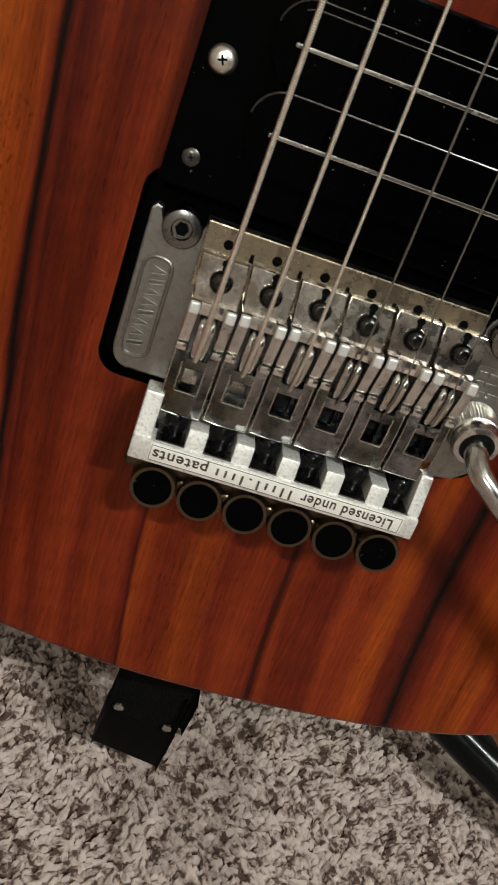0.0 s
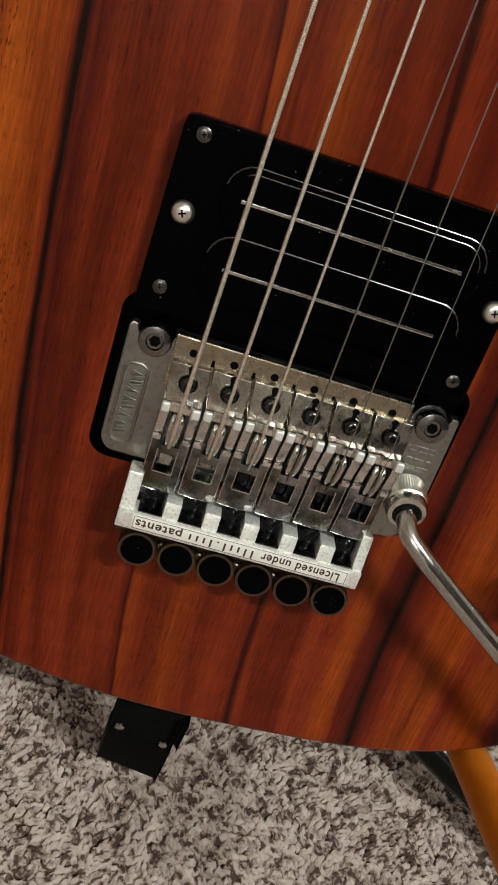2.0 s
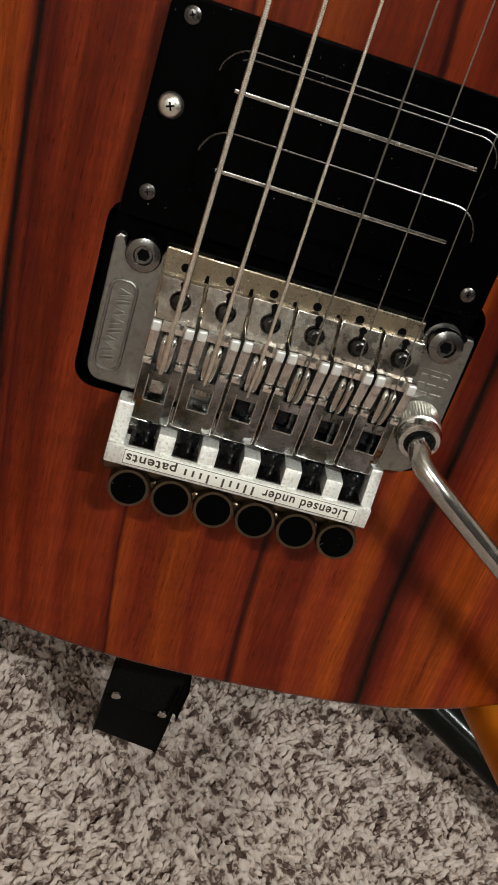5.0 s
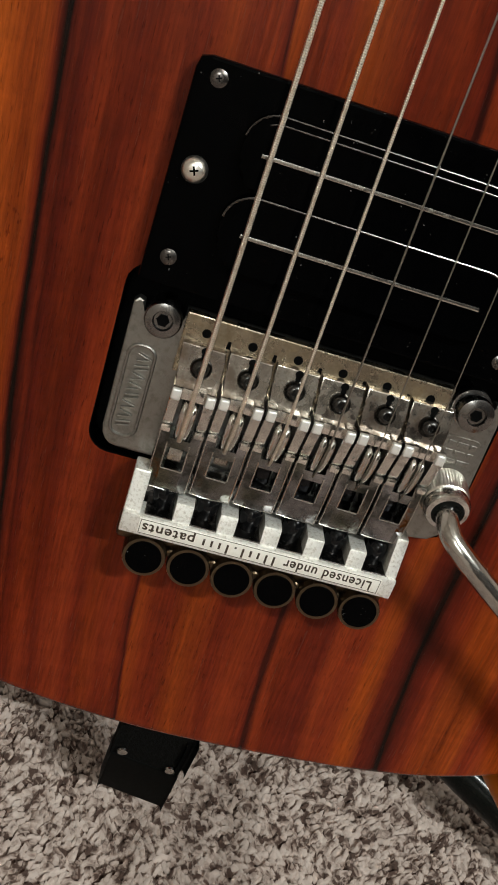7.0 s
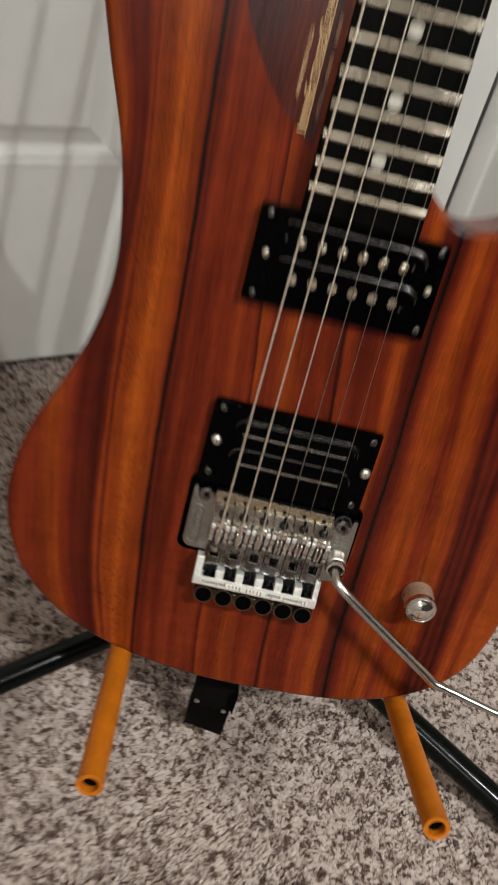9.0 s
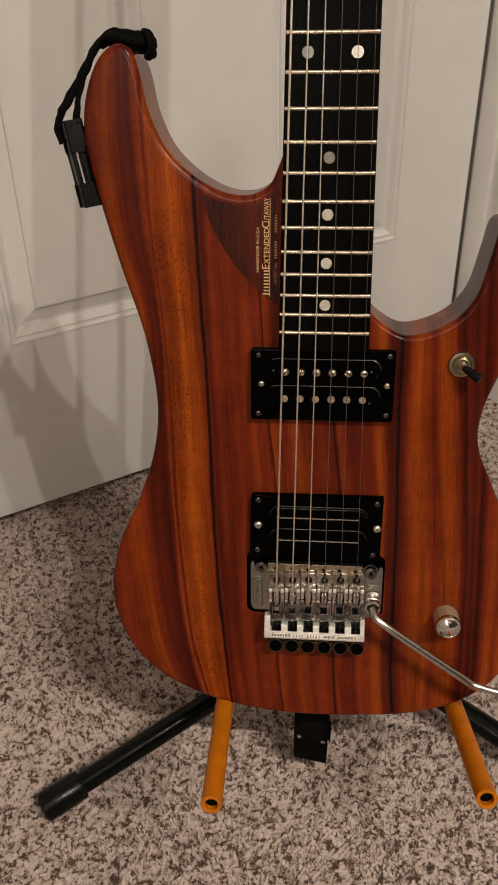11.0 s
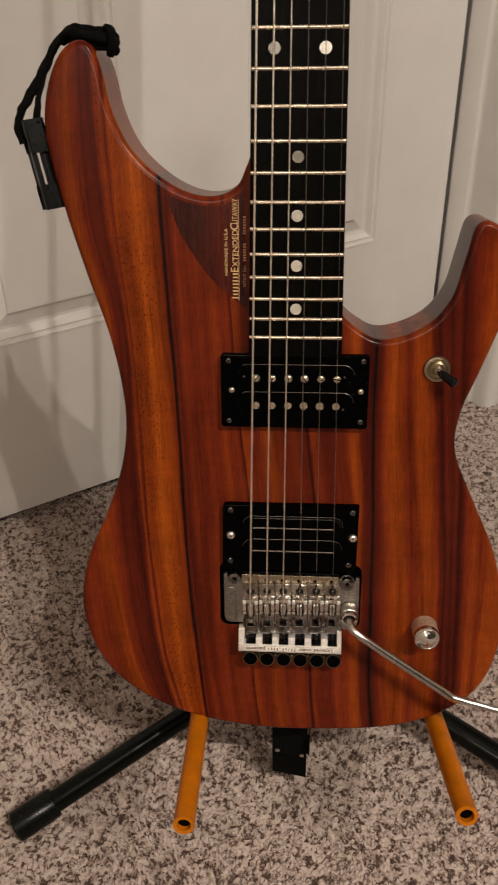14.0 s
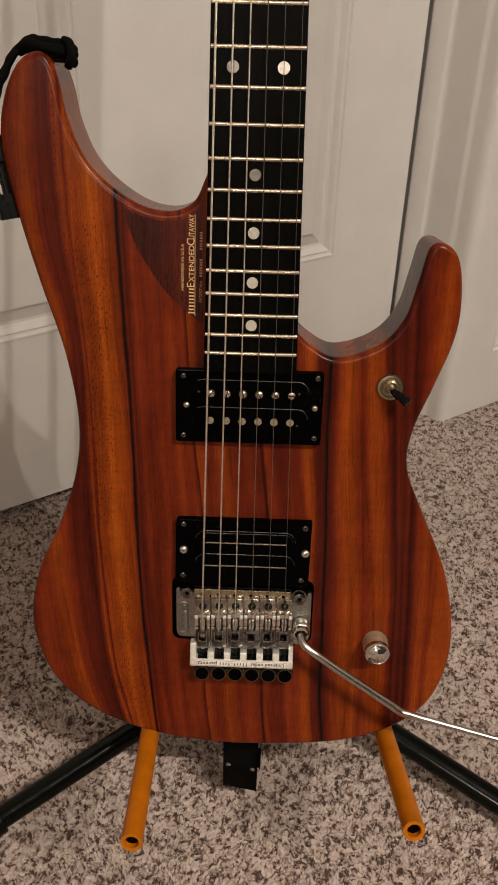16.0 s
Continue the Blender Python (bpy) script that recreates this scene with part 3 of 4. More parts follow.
# outline of the body: the bass side from the neck over the long horn down, then the treble side up to the neck
BASS = [(-28.4, 276), (-34, 265), (-46, 259.5), (-62, 261.5), (-79, 271), (-94, 286), (-103, 306), (-107, 325), (-112, 337), (-120, 339.5), (-130, 332), (-138, 314),
        (-140.3, 292), (-134, 257), (-123, 216), (-111, 176), (-104.8, 134), (-108, 99), (-120, 63), (-134, 32), (-141.5, -2), (-138, -32), (-125, -59), (-100, -81), (-65, -96)]
TREBLE = [(-20, -103.5), (30, -103), (72, -98), (105, -85), (128, -63), (138, -33), (138, 0), (129, 39), (112, 77), (99, 108), (100, 133), (110, 162), (119, 190),
          (121, 212), (117.5, 236), (109, 245.5), (100, 243.5), (95.5, 226), (89, 202), (75, 186), (52, 178), (36, 184.5), (22, 198), (4, 222), (-13, 262), (-20.5, 280), (-25, 283)]
edge = [(p.x, p.y) for p in smooth_path([(u, v, 0) for u, v in BASS + TREBLE], 6, closed=True)]


def shrink(outline, by):
    """The outline moved inwards by so many millimetres."""
    n, out = len(outline), []
    for i in range(n):
        (ax, ay), (bx, by_) = outline[i - 1], outline[(i + 1) % n]
        d = Vector((bx - ax, by_ - ay)).normalized()
        out.append((outline[i][0] - d.y * by, outline[i][1] + d.x * by))
    return out


CAVITY = rounded(-47.5, 45.5, -18.5, 29, 5.5)
bm = bmesh.new()
ROUND = 3.6
profile = [(8.0, -44.0)] + [(ROUND * (1 - math.sin(radians(15 * k))), -44 + ROUND * (1 - math.cos(radians(15 * k)))) for k in range(7)]
profile += [(ROUND * (1 - math.cos(radians(15 * k))), -ROUND + ROUND * math.sin(radians(15 * k))) for k in range(7)] + [(ROUND + 0.3, 0.0), (ROUND + 0.7, 0.0)]
loops = []
for inset, w in profile:
    loops.append([bm.verts.new(at(u, v, w)) for u, v in shrink(edge, inset)])
n = len(edge)
for a, b in zip(loops, loops[1:]):
    for i in range(n):
        j = (i + 1) % n
        bm.faces.new((a[i], a[j], b[j], b[i]))
bmesh.ops.triangle_fill(bm, use_beauty=True, edges=[bm.edges.get((loops[0][i], loops[0][(i + 1) % n])) for i in range(n)])
hole = [bm.verts.new(at(u, v, 0)) for u, v in CAVITY]
rim = [bm.edges.get((loops[-1][i], loops[-1][(i + 1) % n])) for i in range(n)]
rim += [bm.edges.new((hole[i], hole[(i + 1) % len(hole)])) for i in range(len(hole))]
bmesh.ops.triangle_fill(bm, use_beauty=True, edges=rim)
body = part("body", bm, body_wood, guitar, "striped orange, red and black-streaked oiled wood body", 60)

bm = bmesh.new()
outer, inner = shrink(CAVITY, -1.5), CAVITY
vs = [[bm.verts.new(at(u, v, w)) for u, v in ol] for ol, w in ((inner, -0.3), (inner, -9), (outer, -10), (outer, -0.6))]
k = len(CAVITY)
for a, b in ((0, 1), (2, 3), (3, 0)):
    for i in range(k):
        bm.faces.new((vs[a][i], vs[a][(i + 1) % k], vs[b][(i + 1) % k], vs[b][i]))
bm.faces.new(vs[1])
bm.faces.new(vs[2])
part("tremolo_cavity", bm, black_matt, guitar, "black recess routed in the wood")

# darker piece of wood that carries the neck into the long horn
arc = smooth_path([(-74.2, 262.5, 0), (-72.0, 254, 0), (-67, 241, 0), (-60, 228.5, 0), (-50, 214.5, 0), (-39, 204, 0), (-28, 196, 0)], 6)
near_edge = [q for q in shrink(edge, 5.2) if -73.5 < q[0] < -29 and q[1] > 240]
outline = [(p.x, p.y) for p in arc] + sorted(near_edge, key=lambda q: -q[0])
bm = bmesh.new()
slab(bm, outline, -1.0, 0.22)
part("neck_heel", bm, heel_wood, guitar, "dark red wood inlaid where the neck joins")


def half(v):
    return 26.9 - (v - 182) * 5.4 / 466


SCALE = 647.7
fret_v = [SCALE * 2 ** (-k / 12) for k in range(23)]
# neck
bm = bmesh.new()
loops = []
for v in [176, 200, 240, 280, 300, 340, 400, 470, 540, 600, 652]:
    h = half(v) - 0.2
    deep = 20.5 if v > 285 else 20.5 + (285 - v) * 0.10
    ring = [bm.verts.new(at(-h, v, 6.0))]
    ring += [bm.verts.new(at(-h * math.cos(math.pi * k / 12), v, 5.0 - (deep - 4) * math.sin(math.pi * k / 12) ** 0.8)) for k in range(13)]
    ring += [bm.verts.new(at(h, v, 6.0))]
    loops.append(ring)
for a, b in zip(loops, loops[1:]):
    for i in range(len(a)):
        j = (i + 1) % len(a)
        bm.faces.new((a[i], a[j], b[j], b[i]))
bm.faces.new(loops[0])
bm.faces.new(loops[-1])
part("neck", bm, neck_wood, guitar, "brown oiled wooden neck")
bm = bmesh.new()
slab(bm, [(half(170.4), 170.4), (half(652), 652), (-half(652), 652), (-half(170.4), 170.4)], 5.4, 10.6, round_by=0.0005)
board = part("fingerboard", bm, ebony, guitar, "black ebony fingerboard")
# frets, with domed crowns and ends
for k in range(1, 23):
    v, bm = fret_v[k], bmesh.new()
    h = half(v) - 0.4
    loops = []
    for j in range(9):
        t = -1 + j / 4
        u, end = h * max(-1, min(1, t * 1.03)), 1.0 if abs(t) < 0.99 else 0.55
        loops.append([bm.verts.new(at(u, v + 1.15 * math.cos(math.pi * q / 6), 10.5 + 1.15 * end * math.sin(math.pi * q / 6))) for q in range(7)])
    for a, b in zip(loops, loops[1:]):
        for q in range(6):
            bm.faces.new((a[q], a[q + 1], b[q + 1], b[q]))
        bm.faces.new((a[6], a[0], b[0], b[6]))
    bm.faces.new(loops[0])
    bm.faces.new(loops[-1])
    part("fret", bm, fret_metal, board, "brass-toned fret wire" if k == 22 else "")
for k, us in ((3, (0,)), (5, (0,)), (7, (0,)), (9, (0,)), (12, (-13, 13.3)), (15, (0,)), (17, (0,)), (19, (0,)), (21, (0,))):
    for u in us:
        bm = bmesh.new()
        lathe(bm, at(u, (fret_v[k] + fret_v[k - 1]) / 2, 10.0), at(0, 0, 1), [(0.0032, 0), (0.0032, 0.00066), (0.0030, 0.0007)], 28)
        part("inlay_dot", bm, dim_pearl if k == 15 or (k == 12 and u < 0) else bright_pearl if k == 12 else pearl, board, "pale pearl dot" if k == 21 else "")

# gold lettering beside the neck
def decal(name, text, size, u, v, material, long=0.0):
    lettering(name, text, size, on_face(u, v, 0.26, (0, 1, 0), (-1, 0, 0)), material, guitar, "small gold printed words", 0.00002, long=long)


# each word of the large line begins with a taller letter
decal("printed_word", "E", 0.0062, -35.4, 218.6, gold_print)
decal("printed_word", "XTENDED", 0.0044, -35.0, 230.8, gold_print, 0.0206)
decal("printed_word", "C", 0.0062, -35.4, 243.0, gold_print)
decal("printed_word", "UTAWAY", 0.0044, -35.0, 251.2, gold_print, 0.0136)
decal("printed_word", "HANDMADE IN U.S.A", 0.0025, -40.3, 228.5, gold_print, 0.0262)
decal("printed_word", "PATENT Nos", 0.0024, -29.8, 215, dim_print, 0.0122)
NAME_BARS = [(-35.2, 202.2 + 1.95 * k, 203.0 + 1.95 * k, 3.9 if k == 0 else 2.9, gold_print) for k in range(8)]
NUMBER_BARS = [(-29.8, 223.6 + 1.5 * k + (4.6 if k > 6 else 0), 224.5 + 1.5 * k + (4.6 if k > 6 else 0), 1.5, dim_print) for k in range(14)]
for name, bars in (("printed_name", NAME_BARS), ("printed_number", NUMBER_BARS), ("printed_rule", [(-33.2, 201, 258, 0.30, gold_print)])):
    bm = bmesh.new()
    for u, v0, v1, wide, mat in bars:
        slab(bm, [(u - wide / 2, v0), (u + wide / 2, v0), (u + wide / 2, v1), (u - wide / 2, v1)], 0.1, 0.27)
    part(name, bm, bars[0][4], guitar)


# ---- pickups ----
def screw(name, parent, u, v, w, r, material, dome=0.45, label=""):
    """A domed cross-head screw with its cross sunk in the head."""
    bm = bmesh.new()
    lathe(bm, at(u, v, w - 1.0), at(0, 0, 1), [(r, 0), (r, 0.001), (r * 0.92, 0.001 + r * dome * 0.45), (r * 0.66, 0.001 + r * dome * 0.8), (r * 0.45, 0.001 + r * dome * 0.93)], 22)
    ob = part(name, bm, material, parent, label)
    top = w + r * dome * 930
    for a in (20, 110):
        bm = bmesh.new()
        turn = Matrix.Rotation(radians(a), 3, "Z")
        block(bm, (u - r * 330, v - r * 80, top - 0.25), (u + r * 330, v + r * 80, top + 0.012), 0.00003, conv=at, turn=turn, segments=1)
        me = finish(bm, black_matt, "slot")
        slot = new("slot", me)
        bpy_join.append((ob, slot))
    return ob


def merge_into(ob, extra):
    """Joins the mesh of extra into ob, keeping its material."""
    bm = bmesh.new()
    bm.from_mesh(ob.data)
    count = len(ob.data.materials)
    before = len(bm.faces)
    bm.from_mesh(extra.data)
    bm.faces.ensure_lookup_table()
    for f in bm.faces[before:]:
        f.material_index = count
    ob.data.materials.append(extra.data.materials[0])
    bm.to_mesh(ob.data)
    bm.free()
    me = extra.data
    bpy.data.objects.remove(extra)
    bpy.data.meshes.remove(me)


bpy_join = []


def bobbin(parent, u0, u1, v, wide, w0, w1, label=""):
    bm = bmesh.new()
    r = wide / 2 - 1.4
    slab(bm, rounded(u0, u1, v - wide / 2, v + wide / 2, r, 9), w0, w1, round_by=0.0006)
    return part("bobbin", bm, black_gloss, parent, label)


def ring_frame(name, outline, w1, parent, label):
    """A pickup surround: a plate with a rounded rim."""
    bm = bmesh.new()
    slab(bm, outline, 0.05, w1, round_by=0.0007)
    return part(name, bm, black_gloss, parent, label)


bridge_pickup = ring_frame("bridge_pickup", [(41.6, 72.6), (-41.5, 72.4), (-43.6, 71.8), (-44.2, 69.5), (-45, 27), (-44.6, 26.4), (40.6, 26.4), (41.2, 27)], 5.2, guitar,
                           "black humbucker pickup with two steel rails")
neck_pickup = ring_frame("neck_pickup", rounded(-44.2, 43.8, 124.6, 169.8, 1.6, 3), 5.2, guitar, "black humbucker pickup with twelve pole pieces")
for v in (58.2, 42.0):
    bobbin(bridge_pickup, -31.5, 31.5, v, 15.6, 4.6, 7.4)
for v, u0, u1 in ((58.0, -27.4, 26.4), (41.8, -27.0, 26.2)):
    bm = bmesh.new()
    block(bm, (u0, v - 0.45, 6.0), (u1, v + 0.45, 8.0), 0.0002, conv=at)
    part("rail", bm, nickel, bridge_pickup, "thin steel rail")
# grey strips laid on the rims stand for highlights on the glossy bobbins
for v, r in ((58.2, 0.00028), (42.0, 0.00030)):
    path = [at(a, b, 7.15) for a, b in rounded(-31.5, 31.5, v - 7.8, v + 7.8, 6.4, 9)]
    bm = bmesh.new()
    sweep(bm, path[:19], r, 8)
    if v > 50:
        sweep(bm, [at(a, b, 7.35) for a, b in rounded(-30, 30, v - 6.3, v + 6.3, 5.2, 9)][:14], 0.0002, 8)
    part("bobbin_highlight", bm, black_steel, bridge_pickup, "thin grey strip for the highlight on the bobbin's edge")
for v in (156.3, 139.4):
    bobbin(neck_pickup, -34, 35, v, 16.4, 4.6, 7.2)
# the neck bobbins' rim highlights, likewise as grey strips
for v in (156.3, 139.4):
    path = [at(a, b, 6.95) for a, b in rounded(-34, 35, v - 8.2, v + 8.2, 6.0, 9)]
    bm = bmesh.new()
    sweep(bm, path[:14], 0.00030, 8)
    part("bobbin_highlight", bm, black_steel, neck_pickup, "thin grey strip for the highlight on the bobbin's edge")
for i in range(6):
    u = -22.9 + 9.55 * i
    bm = bmesh.new()
    lathe(bm, at(u, 156.3, 6.0), at(0, 0, 1), [(0.0024, 0), (0.0024, 0.0018), (0.0021, 0.0024), (0.0014, 0.0028), (0.0006, 0.0029)], 22)
    ob = part("pole_screw", bm, fret_metal, neck_pickup, "slotted nickel pole screw" if i == 0 else "")
    bm = bmesh.new()
    block(bm, (u - 2.2, 156.0, 8.55), (u + 2.2, 156.6, 8.95), 0.00003, conv=at, turn=Matrix.Rotation(radians(55 + 23 * i), 3, "Z"), segments=1)
    merge_into(ob, new("slot", finish(bm, black_matt, "slot")))
    bm = bmesh.new()
    lathe(bm, at(u - 0.2, 139.4, 6.0), at(0, 0, 1), [(0.0024, 0), (0.0024, 0.0015), (0.0022, 0.0018)], 22)
    part("pole_slug", bm, fret_metal, neck_pickup, "flat nickel pole slug" if i == 0 else "")
for u, v in ((-12, 139.2), (14, 157), (29.4, 157.4), (29, 137.5), (-30, 157)):
    bm = bmesh.new()
    lathe(bm, at(u, v, 7.0), at(0, 0, 1), [(0.0008, 0), (0.0008, 0.0003), (0.0004, 0.00035)], 12)
    part("rivet", bm, black_steel, neck_pickup)
for u, v in ((-39.3, 51.2), (38.2, 51.2)):
    screw("height_screw", bridge_pickup, u, v, 5.2, 0.0028, bright_nickel, 0.7, "domed nickel cross-head screw")
for u, v in ((-39.3, 68.8), (37.6, 68.6), (-39.8, 32.7), (36.4, 31.6)):
    screw("corner_screw", bridge_pickup, u, v, 5.0, 0.0019, black_steel, 0.35)
for u, v in ((-37.6, 148.0), (39.2, 148.2)):
    screw("height_screw", neck_pickup, u, v, 5.2, 0.0019, fret_metal, 0.6, "small brass cross-head screw")
for u, v in ((-39.4, 166.0), (40.2, 166.6), (-39.4, 128.6), (39.7, 129.0)):
    screw("corner_screw", neck_pickup, u, v, 5.0, 0.0017, black_steel, 0.35)

# ---- tremolo ----
bm = bmesh.new()
PLATE = [(-44.6, 20.5), (-43.6, 21.6), (-42.2, 21.2), (-41.8, 17.5), (-40.6, 14.6), (-37.6, 13.4), (-34.6, 14.6), (-33.0, 17.5), (-32.8, 22.2), (30.6, 22.2), (31.4, 17.0),
         (33.2, 14.2), (36.2, 13.2), (39.2, 14.2), (41.0, 17.0), (41.6, 21.0), (43.6, 21.0), (44.0, 19.8), (44.2, -2), (44.4, -10), (43.4, -15), (40, -17.8), (35, -18.6), (30, -16.4), (26, -15.4), (-40.4, -15.4), (-42.0, -15.0), (-43.3, -14.0), (-44.1, -12.6), (-44.5, -10.8)]
slab(bm, PLATE, -0.5, 2.2, round_by=0.0005)
tremolo = part("tremolo", bm, satin_nickel, guitar, "worn nickel locking tremolo bridge with six saddles")
bm = bmesh.new()
block(bm, (-32.6, 8.0, 1.5), (30.4, 22.3, 4.2), 0.0004, conv=at)
part("shelf", bm, shelf_nickel, tremolo, "stained nickel front shelf with screw holes")
for i in range(6):
    bm = bmesh.new()
    lathe(bm, at(-27.4 + 10.6 * i, 18.5, 3.6), at(0, 0, 1), [(0.00105, 0), (0.00105, 0.00066)], 18)
    if i:
        slab(bm, [(-32.6 + 10.6 * i + q, v) for q, v in ((-0.5, 16.4), (0.5, 16.4), (0.35, 18.2), (-0.35, 18.2))], 3.6, 4.25)
    part("screw_hole", bm, black_matt, tremolo, "dark threaded hole in the shelf" if i == 0 else "")
# raised nameplate with plain bars where the maker's name is cast
bm = bmesh.new()
rim_line = [at(a, b, 2.3) for a, b in rounded(-43.0, -36.8, -12.0, 11.0, 2.6)]
sweep(bm, rim_line + rim_line[:1], 0.00042, 8, close=False)
part("nameplate", bm, satin_nickel, tremolo, "raised cast nameplate")
for i in range(8):
    bm = bmesh.new()
    v = -9.4 + i * 2.4
    for k, slant in ((0.0, 14), (0.95, -16 if i % 3 else 10)):
        block(bm, (-41.9 + 0.16 * i, v + k, 2.5), (-38.5 + 0.16 * i, v + k + 0.42, 3.05), 0.00016, conv=at, turn=Matrix.Rotation(radians(slant), 3, "Z"))
    part("name_bar", bm, satin_nickel, tremolo)
bm = bmesh.new()
slab(bm, rounded(33.5, 42.2, 2.6, 11.0, 1.0), 2.0, 2.45, round_by=0.0002)
part("stamp", bm, satin_nickel, tremolo)
for i in range(3):
    for j, (a, b) in enumerate(((34.4, 36.3), (36.8, 39.4), (39.9, 41.4)) if i else ((34.4, 37.6), (38.2, 41.4))):
        bm = bmesh.new()
        block(bm, (a, 4.0 + 2.3 * i, 2.3), (b, 5.2 + 2.3 * i, 2.7), 0.00015, conv=at)
        part("stamp_bar", bm, satin_nickel, tremolo)
# pivot studs with hexagon sockets
for u, v, w in ((-37.4, 18.4, 4.2), (35.9, 18.8, 8.0)):
    bm = bmesh.new()
    lathe(bm, at(u, v, -8), at(0, 0, 1), [(0.0034, 0), (0.0034, 0.0075), (0.0043, 0.0082), (0.0043, (w + 6.6) / 1000), (0.0042, (w + 7.4) / 1000), (0.0039, (w + 7.8) / 1000), (0.0030, (w + 8.05) / 1000), (0.0023, (w + 8.1) / 1000), (0.0020, (w + 7.4) / 1000)], 36)
    if w > 6:
        bm.free()
        bm = bmesh.new()
        lathe(bm, at(u, v, -8), at(0, 0, 1), [(0.0034, 0), (0.0034, 0.0094), (0.0047, 0.0096), (0.0047, 0.0112), (0.0033, 0.0115), (0.0033, 0.0128), (0.0042, 0.0131), (0.0043, 0.0150), (0.0041, 0.0156), (0.0030, 0.0160), (0.0023, 0.0161), (0.0020, 0.0154)], 36)
    ob = part("pivot_stud", bm, stud_grey, tremolo, "dark grey pivot stud with a hexagon socket")
    bm = bmesh.new()
    lathe(bm, at(u, v, w - 0.55), at(0, 0, 1), [(0.0015, 0), (0.0015, 0.0001)], 6)
    merge_into(ob, new("socket", finish(bm, black_matt, "socket")))

STRING_U = [-26.6 + 10.65 * i for i in range(6)]
STRING_R = [0.00061, 0.00050, 0.00039, 0.00025, 0.00019, 0.00015]
for i, u in enumerate(STRING_U):
    def here(a, b, c, u=u):
        return at(u + a, b, c)
    dv = (-1.2, -0.7, -0.2, 0.0, 0.4, 0.6)[i]

    def shifted(a, b, c, u=u, dv=dv):
        return at(u + a, b + dv, c)
    # foot: a sloping plate with a long slot for its fixing screw
    def sloped(a, b, c, shifted=shifted):
        return shifted(a, b, c - 0.16 * (b - 9) if c > 5 else c)
    bm = bmesh.new()
    slab(bm, [(5.0, 8.2), (5.0, 13.2), (4.5, 14.2), (4.6, 17.4), (-5.4, 17.4), (-5.3, 14.0), (-4.8, 13.0), (-4.8, 8.2)], 3.6, 8.0, conv=sloped, round_by=0.0003)
    part("saddle_foot", bm, foot_nickel, tremolo, "stained nickel saddle foot" if i == 0 else "")
    # black plates flush on the foot stand for the shade in its recess
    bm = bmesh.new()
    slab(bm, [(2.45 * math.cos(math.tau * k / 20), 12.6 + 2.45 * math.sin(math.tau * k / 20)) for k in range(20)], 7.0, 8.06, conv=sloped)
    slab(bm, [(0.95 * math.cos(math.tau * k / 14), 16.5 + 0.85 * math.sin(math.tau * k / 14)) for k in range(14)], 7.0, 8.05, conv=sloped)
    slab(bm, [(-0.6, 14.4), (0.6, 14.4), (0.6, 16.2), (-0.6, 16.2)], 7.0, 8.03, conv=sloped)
    part("slot_shade", bm, black_matt, tremolo, "black plate for the shade in the saddle screw's slot" if i == 0 else "")
    bm = bmesh.new()
    lathe(bm, here(0, 12.6 + dv, 6.6), at(0, 0.16, 1), [(0.0023, 0), (0.0025, 0.0010), (0.0024, 0.0018), (0.0020, 0.0027), (0.0014, 0.0032), (0.0009, 0.0033), (0.0008, 0.0026)], 24)
    part("saddle_screw", bm, stud_black, tremolo, "black round-headed saddle screw" if i == 0 else "")
    # saddle: two upright cheeks with rubbed tops and a low bridge between them
    bm = bmesh.new()
    for a, b in ((-5.0, -2.7), (2.7, 5.0)):
        cheek = [(8.8, 3.5), (9.0, 11.6), (8.4, 12.4), (6.6, 12.4), (1.2, 10.4), (-0.4, 10.0), (-1.4, 9.4), (-1.4, 3.5)]
        other = bmesh.new()
        la = [other.verts.new(shifted(a, v, w)) for v, w in cheek]
        lb = [other.verts.new(shifted(b, v, w)) for v, w in cheek]
        other.faces.new(la)
        other.faces.new(lb)
        for q in range(len(cheek)):
            other.faces.new((la[q], lb[q], lb[(q + 1) % len(cheek)], la[(q + 1) % len(cheek)]))
        bevel(other, other.edges[:], 0.0003)
        join(bm, other)
    block(bm, (-2.8, 5.9, 3.5), (2.8, 8.6, 11.0), 0.0003, conv=shifted)
    part("saddle", bm, smoky_nickel, tremolo, "polished nickel string saddle" if i == 0 else "")
    for a in (-3.85, 3.85):
        bm = bmesh.new()
        block(bm, (a - 1.1, 6.1, 11.6), (a + 1.1, 8.8, 13.0), 0.0005, conv=shifted, segments=3)
        part("cheek_top", bm, cheek_nickel, tremolo, "rubbed bright cheek top" if i == 0 else "")
    # long polished tail with a square window
    def tail(a, b, c, shifted=shifted):
        if c > 6:
            c = 9.6 - 0.0075 * (b + 4) ** 2 - 0.026 * a * a
        return shifted(a, b, c)
    bm = bmesh.new()
    for s0, s1, v0, v1 in ((-5.0, -2.5, -19.0, -1.6), (2.5, 5.0, -19.0, -1.6), (-2.5, 2.5, -19.0, -12.6), (-2.5, 2.5, -7.0, -4.6)):
        steps = 6
        for q in range(steps):
            y0, y1 = v0 + (v1 - v0) * q / steps, v0 + (v1 - v0) * (q + 1) / steps
            ends = [(s0, y0, 9), (s1, y0, 9), (s1, y1, 9), (s0, y1, 9)]
            lows = [(x, y, 3) for x, y, _ in ends]
            up, dn = [bm.verts.new(tail(*e)) for e in ends], [bm.verts.new(tail(*e)) for e in lows]
            bm.faces.new(up)
            for j, on in ((0, q == 0), (1, True), (2, q == steps - 1), (3, True)):
                if on:
                    bm.faces.new((up[j], dn[j], dn[(j + 1) % 4], up[(j + 1) % 4]))
    part("saddle_tail", bm, tail_nickel, tremolo, "smoky polished saddle tail, dark reflections in its colour, with a square window" if i == 0 else "")
